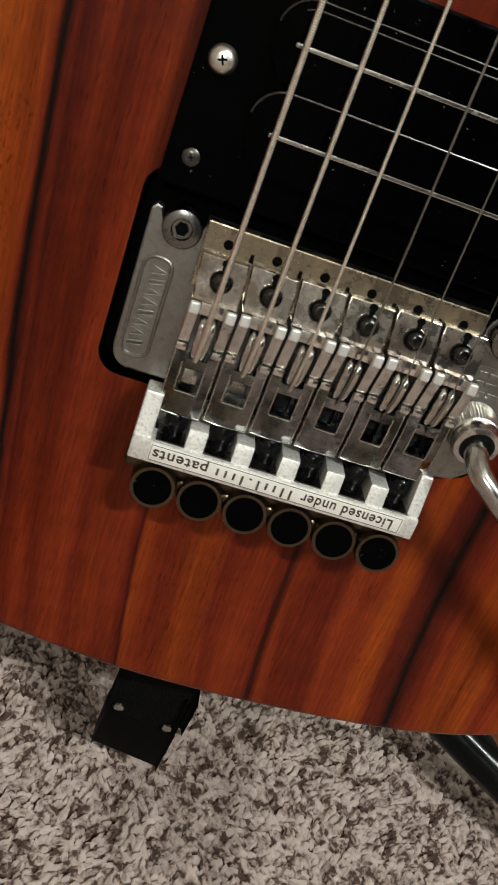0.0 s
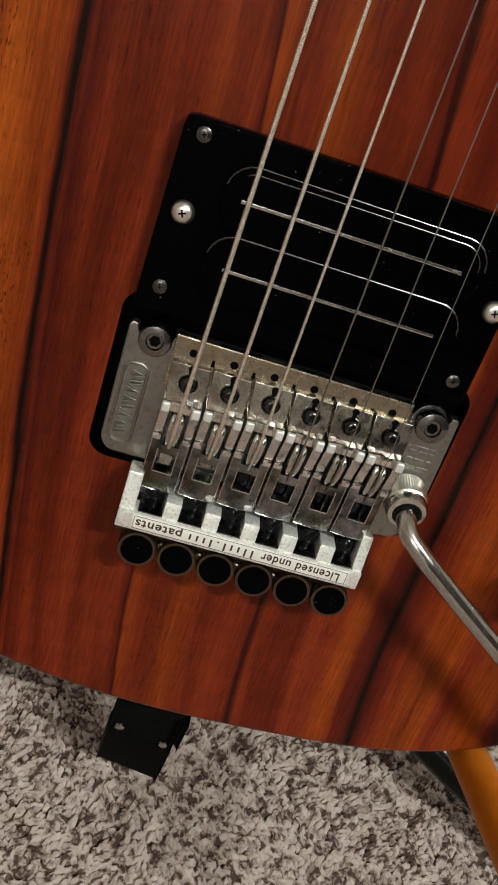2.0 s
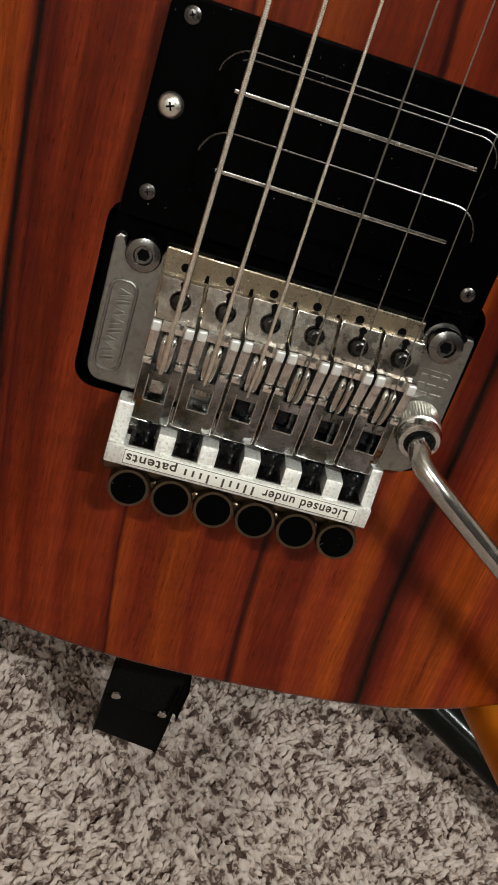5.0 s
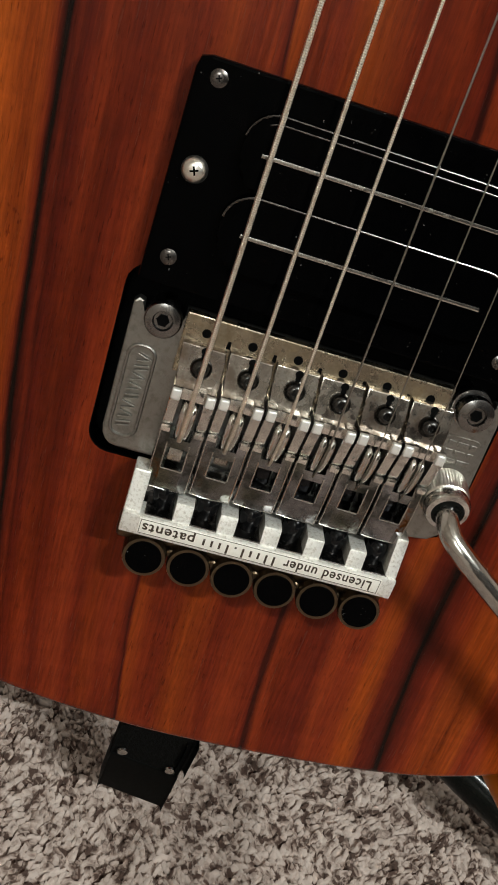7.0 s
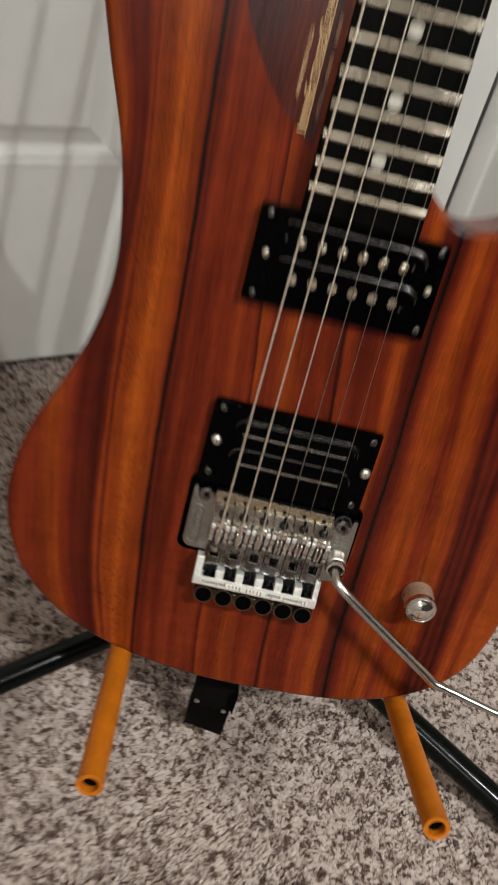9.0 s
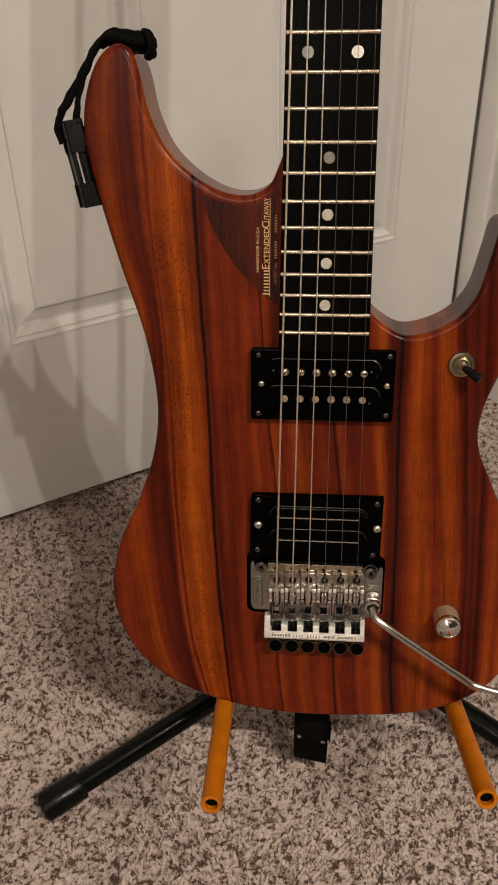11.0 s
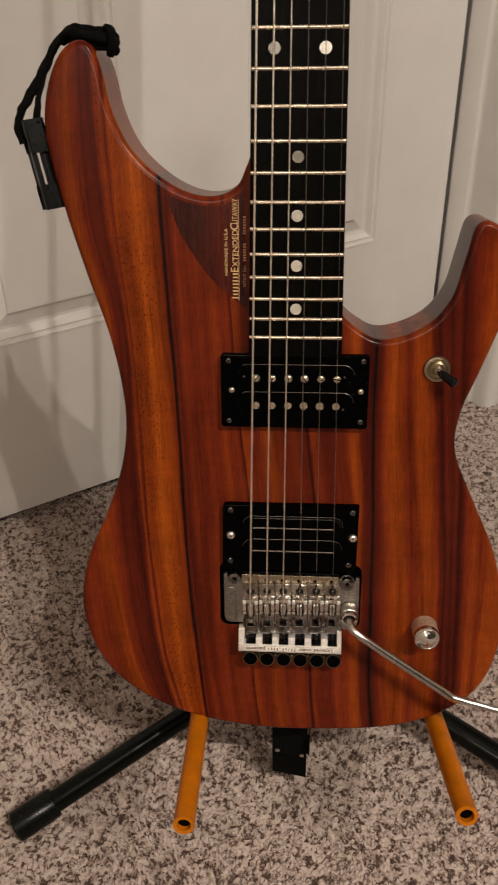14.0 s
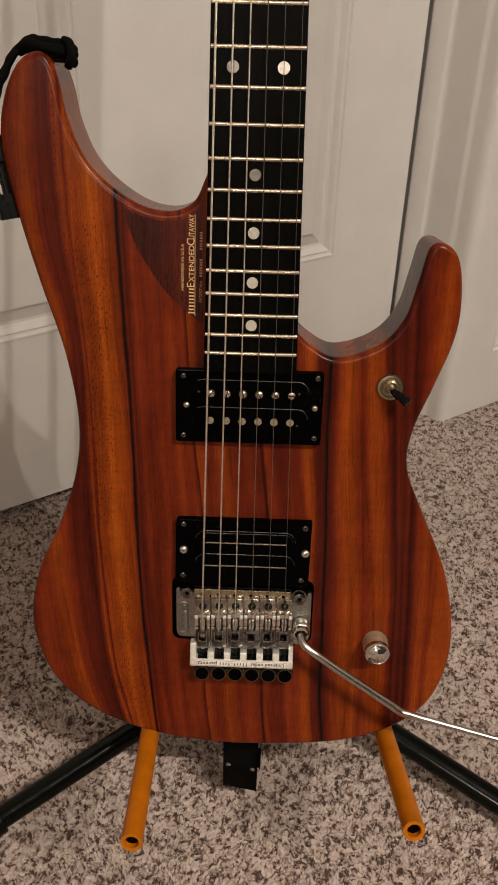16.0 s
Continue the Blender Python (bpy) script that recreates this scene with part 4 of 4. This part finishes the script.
    bm = bmesh.new()
    rim = [tail(a, b, 9) + at(0, 0, 0.12) for a, b in ((-2.6, -5.6), (-2.6, -9), (-2.6, -12.5), (-2.3, -12.8), (2.3, -12.8), (2.6, -12.5), (2.6, -9), (2.6, -5.6))]
    sweep(bm, rim, 0.00020, 8)
    for a in (-4.75, 4.75):
        sweep(bm, [tail(a, b, 9) + at(0, 0, 0.02) for b in (-18.9, -15, -11, -7, -3, -1.6)], 0.00016, 8)
    sweep(bm, [tail(a, -18.8, 9) + at(0, 0, 0.0) for a in (-4.6, -2, 0, 2, 4.6)], 0.00016, 8)
    part("window_rim", bm, nickel, tremolo)
    # small ledges where the tail meets the cheeks
    bm = bmesh.new()
    for a, b in ((-5.0, -2.8), (2.8, 5.0)):
        block(bm, (a, -3.1, 7.0), (b, -1.5, 10.1), 0.00025, conv=shifted)
    part("tail_ear", bm, smoky_nickel, tremolo)
    # a looped string clamp between the cheeks, and the block seen in the window
    bm = bmesh.new()
    for a in (-1.0, 1.0):
        sweep(bm, smooth_path([shifted(a, 5.4, 6.5), shifted(a, 4.9, 9.6), shifted(a, 3.3, 11.0), shifted(a * 0.96, -0.4, 10.3), shifted(a * 0.85, -3.6, 8.9), shifted(a * 0.8, -4.6, 7.8)], 6), 0.00092, 14)
    block(bm, (-1.3, -3.8, 6.0), (1.3, 3.4, 9.0), 0.0003, conv=shifted)
    part("string_clamp", bm, clamp_chrome, tremolo, "shiny looped string clamp" if i == 0 else "")
    bm = bmesh.new()
    block(bm, (-1.7, (-10.9, -9.6)[i] if i < 2 else -12.4, 3.0), (1.7, -7.2, (8.0, 7.6, 6.6, 5.6, 5.2, 5.0)[i]), 0.0005, conv=shifted)
    part("clamp_block", bm, (nickel, foot_nickel, screw_black, screw_black, screw_black, screw_black)[i], tremolo, "clamp block in the saddle window" if i == 0 else "")
    # clamp screw that runs out over the tuner bar
    bm = bmesh.new()
    lathe(bm, here(0.4 + 0.12 * i, -19.2, 5.6), at(0, -1, 0.05), [(0.0018, 0), (0.0025, 0.0008), (0.0027, 0.0024), (0.0025, 0.0044), (0.0022, 0.0050), (0.0022, 0.0080)], 24)
    part("clamp_screw", bm, screw_gloss, tremolo, "glossy black clamp screw" if i == 0 else "")

# fine tuner bar
bm = bmesh.new()
BAR_W = 12.6
block(bm, (-34.6, -31.0, 5.6), (33.4, -25.6, BAR_W), 0.0005, conv=at)
part("fine_tuner_bar", bm, bright_cast, tremolo, "bright cast bar with six slots over the wood")


def finger(x, y, z):
    return at(x, y, z - 0.30 * max(y + 26, 0) if z > 7 else z)


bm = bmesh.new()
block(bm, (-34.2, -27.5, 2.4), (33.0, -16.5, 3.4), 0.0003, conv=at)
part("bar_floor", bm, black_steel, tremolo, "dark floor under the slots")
# dark plates before the bar's wall stand for the shade in its slots
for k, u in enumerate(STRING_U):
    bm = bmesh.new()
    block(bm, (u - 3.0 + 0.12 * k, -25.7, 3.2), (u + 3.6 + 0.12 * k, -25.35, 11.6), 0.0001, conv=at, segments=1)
    part("slot_wall_shade", bm, black_steel, tremolo, "dark plate for the shade on a slot's wall" if k == 0 else "")
for a, b in [(-34.6, -30.6)] + [(u + 3.5 + 0.12 * k, u + 7.9 + 0.12 * k) for k, u in enumerate(STRING_U[:5])] + [(30.4, 33.4)]:
    bm = bmesh.new()
    block(bm, (a, -30.0, 3.0), (b, -15.6 if a < -33 or b > 33 else -20.9, BAR_W - 0.3), 0.0005, conv=finger)
    part("bar_finger", bm, bright_cast, tremolo)
bm = bmesh.new()
block(bm, (-35.0, -36.4, 2.0), (33.8, -29.6, 7.6), 0.0018, conv=at, segments=3)
for i in range(5):
    lathe(bm, at(STRING_U[i] + 6.0, -37.0, 5.0), at(0, 0, 1), [(0.0012, 0), (0.0012, 0.003), (0.0008, 0.0033)], 10)
part("bar_lip", bm, brass_dark, tremolo, "tarnished brass-brown lip")
bm = bmesh.new()
block(bm, (-30.4, -30.2, BAR_W - 0.2), (30.0, -26.1, BAR_W + 0.25), 0.0002, conv=at)
part("label_strip", bm, cream_plate, tremolo, "pale strip with engraved words")
for text, u, wide in (("Licensed under", 16.6, 0.0222), ("patents", -23.0, 0.0126)):
    lettering("engraved_word", text, 0.0037, on_face(u, -28.3, BAR_W + 0.28, (-1, 0, 0), (0, -1, 0)), dark_print, tremolo, "small dark engraved words", 0.00002, 0.00007, 1.12, wide)
bm = bmesh.new()
for k in range(10):
    u = 3.4 - 1.92 * k
    tall = 2.5 if k in (0, 1, 4, 6) else 0.5 if k == 5 else 1.8
    block(bm, (u - 0.82, -28.3 - tall + 1.0, BAR_W + 0.2), (u - 0.28, -27.3, BAR_W + 0.29), 0.00004, conv=at, segments=1)
part("engraved_name", bm, dark_print, tremolo)
bm = bmesh.new()
for a, b, c, d in ((-30.0, -30.1, 29.6, -29.95), (-30.0, -26.4, 29.6, -26.25), (-30.0, -30.1, -29.85, -26.3), (29.45, -30.1, 29.6, -26.3)):
    block(bm, (a, b, BAR_W + 0.1), (c, d, BAR_W + 0.29), 0.00003, conv=at, segments=1)
part("label_border", bm, dark_print, tremolo)
for i, u in enumerate(STRING_U):
    bm = bmesh.new()
    spot = at(-26.8 + 11.1 * i, -38.9, 1.5)
    lathe(bm, spot, at(0, 0.06, 1), [(0.0046, 0), (0.0053, 0.0006), (0.0053, 0.0078), (0.0051, 0.0086)], 64, lambda k, h: 0.018 * (k % 2))
    knob = part("fine_tuner", bm, brass_dark, tremolo, "knurled fine tuner with a black face" if i == 0 else "", 20)
    bm = bmesh.new()
    lathe(bm, spot + at(0, 0.06, 1) * 8.4, at(0, 0.06, 1), [(0.0044, 0), (0.0044, 0.00032), (0.00435, 0.00036)], 36)
    merge_into(knob, new("face", finish(bm, black_gloss, "face")))

# tremolo arm with its knurled collar
lean = at(0.01, -0.20, 0.97)
bm = bmesh.new()
lathe(bm, at(37.7, -2.3, 1.6), lean, [(0.0050, 0), (0.0057, 0.0008), (0.0058, 0.0026), (0.0058, 0.0056), (0.0055, 0.0068), (0.0050, 0.0073)], 104, lambda k, h: 0.016 * (k % 2))
part("arm_collar", bm, bright_nickel, tremolo, "knurled nickel collar", 16)
bm = bmesh.new()
lathe(bm, at(37.7, -2.3, 1.6) + lean.normalized() * 0.0070, lean, [(0.0048, 0), (0.0055, 0.0006), (0.0056, 0.0020), (0.0050, 0.0034), (0.0039, 0.0037), (0.0036, 0.0030)], 48)
part("collar_ring", bm, chrome, tremolo, "polished chrome ring")
bm = bmesh.new()
lathe(bm, at(37.7, -2.3, 1.6) + lean.normalized() * 0.0092, lean, [(0.0040, 0), (0.0040, 0.0013), (0.0032, 0.0015)], 36)
part("bushing", bm, black_rubber, tremolo, "black bushing round the arm")
bm = bmesh.new()
arm = smooth_path([at(37.8, -4.0, 8.5), at(37.9, -5.4, 12.6), at(39.3, -8.0, 15.9), at(43.0, -10.9, 18.0), at(49, -14.9, 19.4), at(66, -26.3, 21.2), at(97, -46.9, 23.4), at(102, -50.3, 23.9), at(106, -52.8, 24.3), at(111, -54.0, 24.8), at(119, -55.6, 25.7), at(178, -67.3, 32.7)], 8)
sweep(bm, arm, lambda t: 0.0027 if t < 0.8 else 0.0027 - (t - 0.8) * 0.004, 20)
part("tremolo_arm", bm, arm_chrome, tremolo, "bent chrome tremolo arm")

# strings, from the saddles over the frets
for i, u in enumerate(STRING_U):
    far = -21.75 + 8.7 * i
    slope = (far - u) / 359
    pts = [at(u - 0.1, -6.0, 9.3), at(u - 0.1, -4.6, 10.3), at(u, -1.0, 11.6), at(u, 3.0, 12.9), at(u, 5.6, 13.5), at(u + slope * 8, 13.0, 13.5), at(u + slope * 180, 185, 13.5), at(u + slope * 643, 648, 13.4)]
    bm = bmesh.new()
    sweep(bm, pts, STRING_R[i], 8)
    part("string", bm, string_wound if i < 3 else string_plain, guitar, ("wound bass string" if i < 3 else "thin plain steel string"))

# switch and knob
bm = bmesh.new()
lathe(bm, at(83.5, 161.6, -0.2), at(0, 0, 1), [(0.0080, 0), (0.0080, 0.0010), (0.0074, 0.0022), (0.0060, 0.0024), (0.0056, 0.0019), (0.0050, 0.0019), (0.0047, 0.0034), (0.0038, 0.0040), (0.0030, 0.0038), (0.0026, 0.0050), (0.0016, 0.0058)], 64,
      lambda k, h: 0.02 * (k % 2) if 0.0018 < h < 0.0025 else 0)
switch = part("toggle_switch", bm, switch_brass, guitar, "knurled aged nickel toggle switch", 20)
bm = bmesh.new()
sweep(bm, [at(83.5, 161.6, 4.5), at(85.2, 160.6, 7.4)], 0.0015, 14)
part("stem", bm, chrome, switch)
bm = bmesh.new()
sweep(bm, smooth_path([at(84.6, 161.0, 6.6), at(86.4, 159.8, 8.6), at(90.2, 157.7, 11.5), at(92.2, 156.5, 12.9), at(93.2, 155.9, 13.6)], 10), lambda t: 0.0021 + 0.0009 * min(t * 1.5, 1) if t < 0.74 else 0.0030 * math.sqrt(max(1 - ((t - 0.74) / 0.265) ** 2, 0.01)), 18)
part("lever_tip", bm, screw_gloss, switch, "black plastic lever tip")
bm = bmesh.new()
lathe(bm, at(88.0, -15.2, 0.15), at(0, 0, 1), [(0.0083, 0), (0.0084, 0.0006)] + [(0.0082, 0.0006 + 0.0008 * k) for k in range(1, 16)], 88, lambda k, h: 0.010 * ((k + round(h / 0.0008)) % 2))
knob = part("volume_knob", bm, warm_nickel, guitar, "knurled nickel volume knob with a mirror-bright domed top", 16)
bm = bmesh.new()
lathe(bm, at(88.0, -15.2, 11.6), at(0, 0, 1), [(0.0083, 0), (0.0084, 0.0014), (0.0083, 0.0028), (0.0078, 0.0038), (0.0072, 0.0042), (0.0068, 0.0041), (0.0065, 0.0038), (0.0061, 0.0039), (0.0052, 0.0046), (0.0039, 0.0053), (0.0022, 0.0058), (0.0006, 0.0059)], 56)
part("knob_cap", bm, mirror_chrome, knob, "mirror-bright shallow domed cap")
bm = bmesh.new()
lathe(bm, at(79.7, -14.6, 5.2), at(-1, 0.1, 0.1), [(0.0011, 0), (0.0011, 0.0004), (0.0006, 0.0005)], 14)
part("set_screw", bm, chrome, knob)
for ob, slot in bpy_join:
    merge_into(ob, slot)


# ---- the strap loop on the long horn ----
def on_guitar(u, v, w):
    return GUITAR @ at(u, v, w)


strap = thing("strap_loop", "black cord strap loop with a plastic buckle hung over the horn", "strap", Matrix.Translation(on_guitar(-118, 341, -22)))
shift = Matrix.Translation(-on_guitar(-118, 341, -22))


def local(u, v, w):
    return shift @ on_guitar(u, v, w)


def uneven(bm, by=0.0008, size=420):
    """Knobbly weave and folds of a soft cord."""
    for vtx in bm.verts:
        p = vtx.co * size
        vtx.co += Vector((math.sin(p.x + 2.1 * math.sin(p.z)), math.sin(p.y * 1.3 + p.z), math.sin(p.z * 1.1 + 1.7 * math.sin(p.x)))) * by * 0.5


out_dir = GUITAR.to_3x3() @ Vector((0, -1, 0))
bm = bmesh.new()
for a, b in ((0, 0), (2.2, -0.8)):
    sweep(bm, smooth_path([local(-154.5, 287, -4 - a), local(-156, 297, -3 - a), local(-153.5, 304 + b, -2 - a), local(-149, 311.5 + b, -4 - a), local(-140, 325.5 + b, -7 - a), local(-133.5, 338 + b, -10 - a), local(-128, 343.5, -14)], 6),
          0, 10, squash=(0.0013, 0.0020, out_dir))
uneven(bm)
part("webbing", bm, black_cloth, strap)
bm = bmesh.new()
sweep(bm, smooth_path([local(-145.5, 298, -4), local(-143.5, 312, -6), local(-139.5, 327, -8), local(-134.5, 336, -11)], 6), 0, 10, squash=(0.0014, 0.0019, out_dir))
uneven(bm)
part("webbing", bm, black_cloth, strap)
bm = bmesh.new()
for a, b in ((0, 0), (-3.4, 3.0), (-3.6, -3.2)):
    sweep(bm, smooth_path([local(-131, 340, -13 + a), local(-126, 343.5 + b * 0.6, -10 + a), local(-118, 342.5 + b, -8 + a), local(-109, 341 + b, -8 + a), local(-103, 340 + b, -11 + a), local(-101.8, 338.5 + b, -19)], 10), 0, 14, squash=(0.0024, 0.0028, out_dir))
sweep(bm, smooth_path([local(-104.5, 346, -13), local(-102, 345, -7), local(-100.6, 340, -5.5), local(-101.5, 335, -7), local(-103.5, 333.5, -13)], 8), 0.0023, 14)
uneven(bm)
part("knot", bm, black_cloth, strap, "thick folded cord over the horn tip")


def buckle_at(a, b, c):
    """Across its front, down and out of the buckle, in millimetres; it is turned a little about its length."""
    a, c = a * 0.90 + c * 0.43, c * 0.90 - a * 0.43
    return local(-148.6 + 0.205 * b + a + 0.10 * c, 299 - b * 0.98 + 0.16 * a, c - 5)


def buckle_end(bm, b0, b1):
    block(bm, (-4.8, b0, -7), (4.8, b1, 3.2), 0.0012, conv=buckle_at, segments=3)


bm = bmesh.new()
buckle_end(bm, 0, 15.5)
buckle_end(bm, 35.5, 46.5)
block(bm, (-4.8, 12, -7), (-2.9, 40, 1.8), 0.0006, conv=buckle_at)
block(bm, (1.8, 12, -5), (4.6, 40, 0.8), 0.0006, conv=buckle_at)
part("buckle", bm, buckle_plastic, strap, "glossy black plastic side buckle with an open slot")
bm = bmesh.new()
block(bm, (1.0, 14, -4.5), (2.0, 37, -1.5), 0.0005, conv=buckle_at)
part("prong", bm, buckle_plastic, strap)

# ---- the strap end that hangs from the lower strap pin ----
low = thing("strap_end", "black strap end with a riveted plastic buckle under the body", "strap", Matrix.Translation(on_guitar(-2, -104, -24)))
shift = Matrix.Translation(-on_guitar(-2, -104, -24))
bm = bmesh.new()
lathe(bm, local(-2, -100, -24), (shift @ on_guitar(-2, -112, -24)) - (shift @ on_guitar(-2, -104, -24)), [(0.0030, 0), (0.0030, 0.008), (0.0060, 0.0085), (0.0060, 0.0110), (0.0050, 0.0115)], 24)
part("strap_pin", bm, screw_black, low)
low_at = on_guitar(-2, -104, -24)


def hang(a, b, c):
    """Across, down from the pin and out towards the front, in millimetres, as the strap hangs."""
    return Vector((a / 1000 + 0.0003, 0.0105 + 0.00002 * b - c / 1000 - 0.00008 * a, 0.117 - b / 1000 - 0.0015 * a * b / 1000)) - low_at


bm = bmesh.new()
block(bm, (-12.5, -6, -2), (12.5, 60, 1), 0.0008, conv=hang)
part("webbing", bm, black_cloth, low)
bm = bmesh.new()
block(bm, (-13.4, 24, -1), (13.6, 67, 3.2), 0.0010, conv=hang, segments=2)
part("keeper", bm, black_cloth, low, "black folded strap end")
bm = bmesh.new()
block(bm, (-13.4, 66.5, -3), (13.6, 93, 3.6), 0.0014, conv=hang, segments=2)
block(bm, (11.6, 44, -3), (15.8, 63, 3), 0.0018, conv=hang, segments=3)
part("buckle", bm, dull_plastic, low, "black plastic buckle")
for a, b in ((-9.2, 62.0), (10.0, 63.5)):
    bm = bmesh.new()
    lathe(bm, hang(a, b, 3.8), hang(a, b, 6) - hang(a, b, 4), [(0.0021, 0), (0.0019, 0.0007), (0.0009, 0.0011)], 16)
    part("rivet", bm, nickel, low, "small bright rivet")

# ---- the stand ----
stand = thing("guitar_stand", "black tubular guitar stand with amber rubber arms on the carpet", "stand", Matrix.Translation((0.02, 0.16, 0.0)))
S = Vector((-0.02, -0.16, 0.0))


def leg(foot, far, label="", thick=0.0098):
    foot, far = Vector(foot) + S, Vector(far) + S
    d = (far - foot).normalized()
    bm = bmesh.new()
    sweep(bm, [foot + d * 0.01, foot.lerp(far, 0.5), far], thick, 22)
    ob = part("leg", bm, stand_paint, stand, label)
    bm = bmesh.new()
    lathe(bm, foot, d, [(0.0105, 0), (0.0122, 0.0015), (0.0124, 0.006), (0.0120, 0.034), (0.0112, 0.0355)], 30)
    part("foot_cap", bm, black_rubber, ob, "ribbed black rubber foot cap")


leg((-0.213, -0.0423, 0.0125), (0.012, 0.120, 0.064), "satin black steel leg", 0.0090)
leg((0.25, -0.016, 0.0125), (0.025, 0.110, 0.067), "", 0.0096)
leg((0.02, 0.36, 0.0125), (0.018, 0.110, 0.070))
bm = bmesh.new()
sweep(bm, [Vector((0.014, 0.108, 0.05)) + S, Vector((0.014, 0.205, 0.50)) + S], 0.011, 20)
part("pole", bm, stand_paint, stand, "black steel pole")
bm = bmesh.new()
sweep(bm, smooth_path([Vector(p) + S for p in ((-0.066, 0.040, 0.1100), (-0.066, 0.095, 0.096), (-0.02, 0.112, 0.095), (0.014, 0.114, 0.10), (0.05, 0.112, 0.095), (0.097, 0.095, 0.094), (0.1003, 0.040, 0.1085))], 6), 0.005, 16)
part("yoke", bm, stand_paint, stand, "bent black steel yoke")
for a, b in (((-0.066, 0.0468, 0.1081), (-0.061, -0.1185, 0.1572)), ((0.1004, 0.0464, 0.1060), (0.1060, -0.1120, 0.1714))):
    bm = bmesh.new()
    a, b = Vector(a) + S, Vector(b) + S
    sweep(bm, smooth_path([a, a.lerp(b, 0.33) + Vector((0, 0, 0.0005)), a.lerp(b, 0.66), b], 5), 0.0066, 26, hollow=0.0043)
    tube = part("arm_tube", bm, amber_rubber, stand, "amber rubber tube with an open end")
    bm = bmesh.new()
    lathe(bm, b + (a - b).normalized() * 0.006, b - a, [(0.0043, 0), (0.0043, 0.002), (0.0030, 0.0021)], 24)
    part("bore", bm, black_matt, tube, "dark bore of the tube")

# ---- carpet pile: soft twisted yarn ends that lie over one another ----
rng = np.random.default_rng(4)
STEP = 0.0027
xs, ys = np.meshgrid(np.arange(-0.47, 0.55, STEP), np.arange(-0.24, 0.82, STEP))
px = xs.ravel() + rng.uniform(-0.55, 0.55, xs.size) * STEP
py = ys.ravel() + rng.uniform(-0.55, 0.55, xs.size) * STEP
s_of = (px - DOOR0.x) * ALONG.x + (py - DOOR0.y) * ALONG.y
o_of = (px - DOOR0.x) * OUT.x + (py - DOOR0.y) * OUT.y
keep = (o_of > np.where(s_of > 0.60, 0.096, -0.02))
px, py = px[keep], py[keep]
count = px.size
turn = 1.5 + 0.9 * np.sin(31 * px + 2 * np.sin(23 * py)) + rng.normal(0, 0.6, count)
longer = rng.uniform(0.0020, 0.0036, count)
wide = rng.uniform(0.0011, 0.0017, count)
tall = rng.uniform(0.0010, 0.0022, count)
tip = rng.uniform(-0.0007, 0.0008, count)
SIDES, RINGS = 5, ((1.0, -0.0022), (0.70, 0.66))
NV = 2 * SIDES + 1
verts = np.zeros((count, NV, 3))
soft = np.zeros((count, NV, 3))
ca, sa = np.cos(turn), np.sin(turn)
for k, (share, level) in enumerate(RINGS):
    for q in range(SIDES):
        a, b = math.cos(math.tau * q / SIDES), math.sin(math.tau * q / SIDES)
        curl = 0.0004 * np.sin(turn * 7 + 3.0 * a)
        la, lb = longer * share * a, wide * share * b + curl
        verts[:, k * SIDES + q, 0] = px + la * ca - lb * sa
        verts[:, k * SIDES + q, 1] = py + la * sa + lb * ca
        verts[:, k * SIDES + q, 2] = level if k == 0 else tall * level + tip * a * share
        tilt = 0.42 * share
        soft[:, k * SIDES + q] = np.stack((tilt * (0.6 * a * ca - b * sa), tilt * (0.6 * a * sa + b * ca), np.ones(count)), 1)
verts[:, -1, 0], verts[:, -1, 1], verts[:, -1, 2] = px, py, tall
soft[:, -1, 2] = 1.0
soft /= np.linalg.norm(soft, axis=2, keepdims=True)
one = []
for q in range(SIDES):
    a, b = q, (q + 1) % SIDES
    one += [(a, b, b + SIDES), (a, b + SIDES, a + SIDES), (SIDES + a, SIDES + b, 2 * SIDES)]
tris = (np.array(one)[None] + (np.arange(count) * NV)[:, None, None]).reshape(-1, 3)
me = bpy.data.meshes.new("carpet_pile")
me.vertices.add(count * NV)
me.vertices.foreach_set("co", verts.ravel())
me.loops.add(tris.size)
me.loops.foreach_set("vertex_index", tris.ravel())
me.polygons.add(len(tris))
me.polygons.foreach_set("loop_start", np.arange(0, tris.size, 3))
me.polygons.foreach_set("use_smooth", np.ones(len(tris), bool))
me.update(calc_edges=True)
me.normals_split_custom_set_from_vertices(soft.reshape(-1, 3))
me.materials.append(carpet_pile_mat)
tagged(new("carpet_pile", me), "beige, taupe and brown twisted carpet tufts", "carpet", "", "stuff")
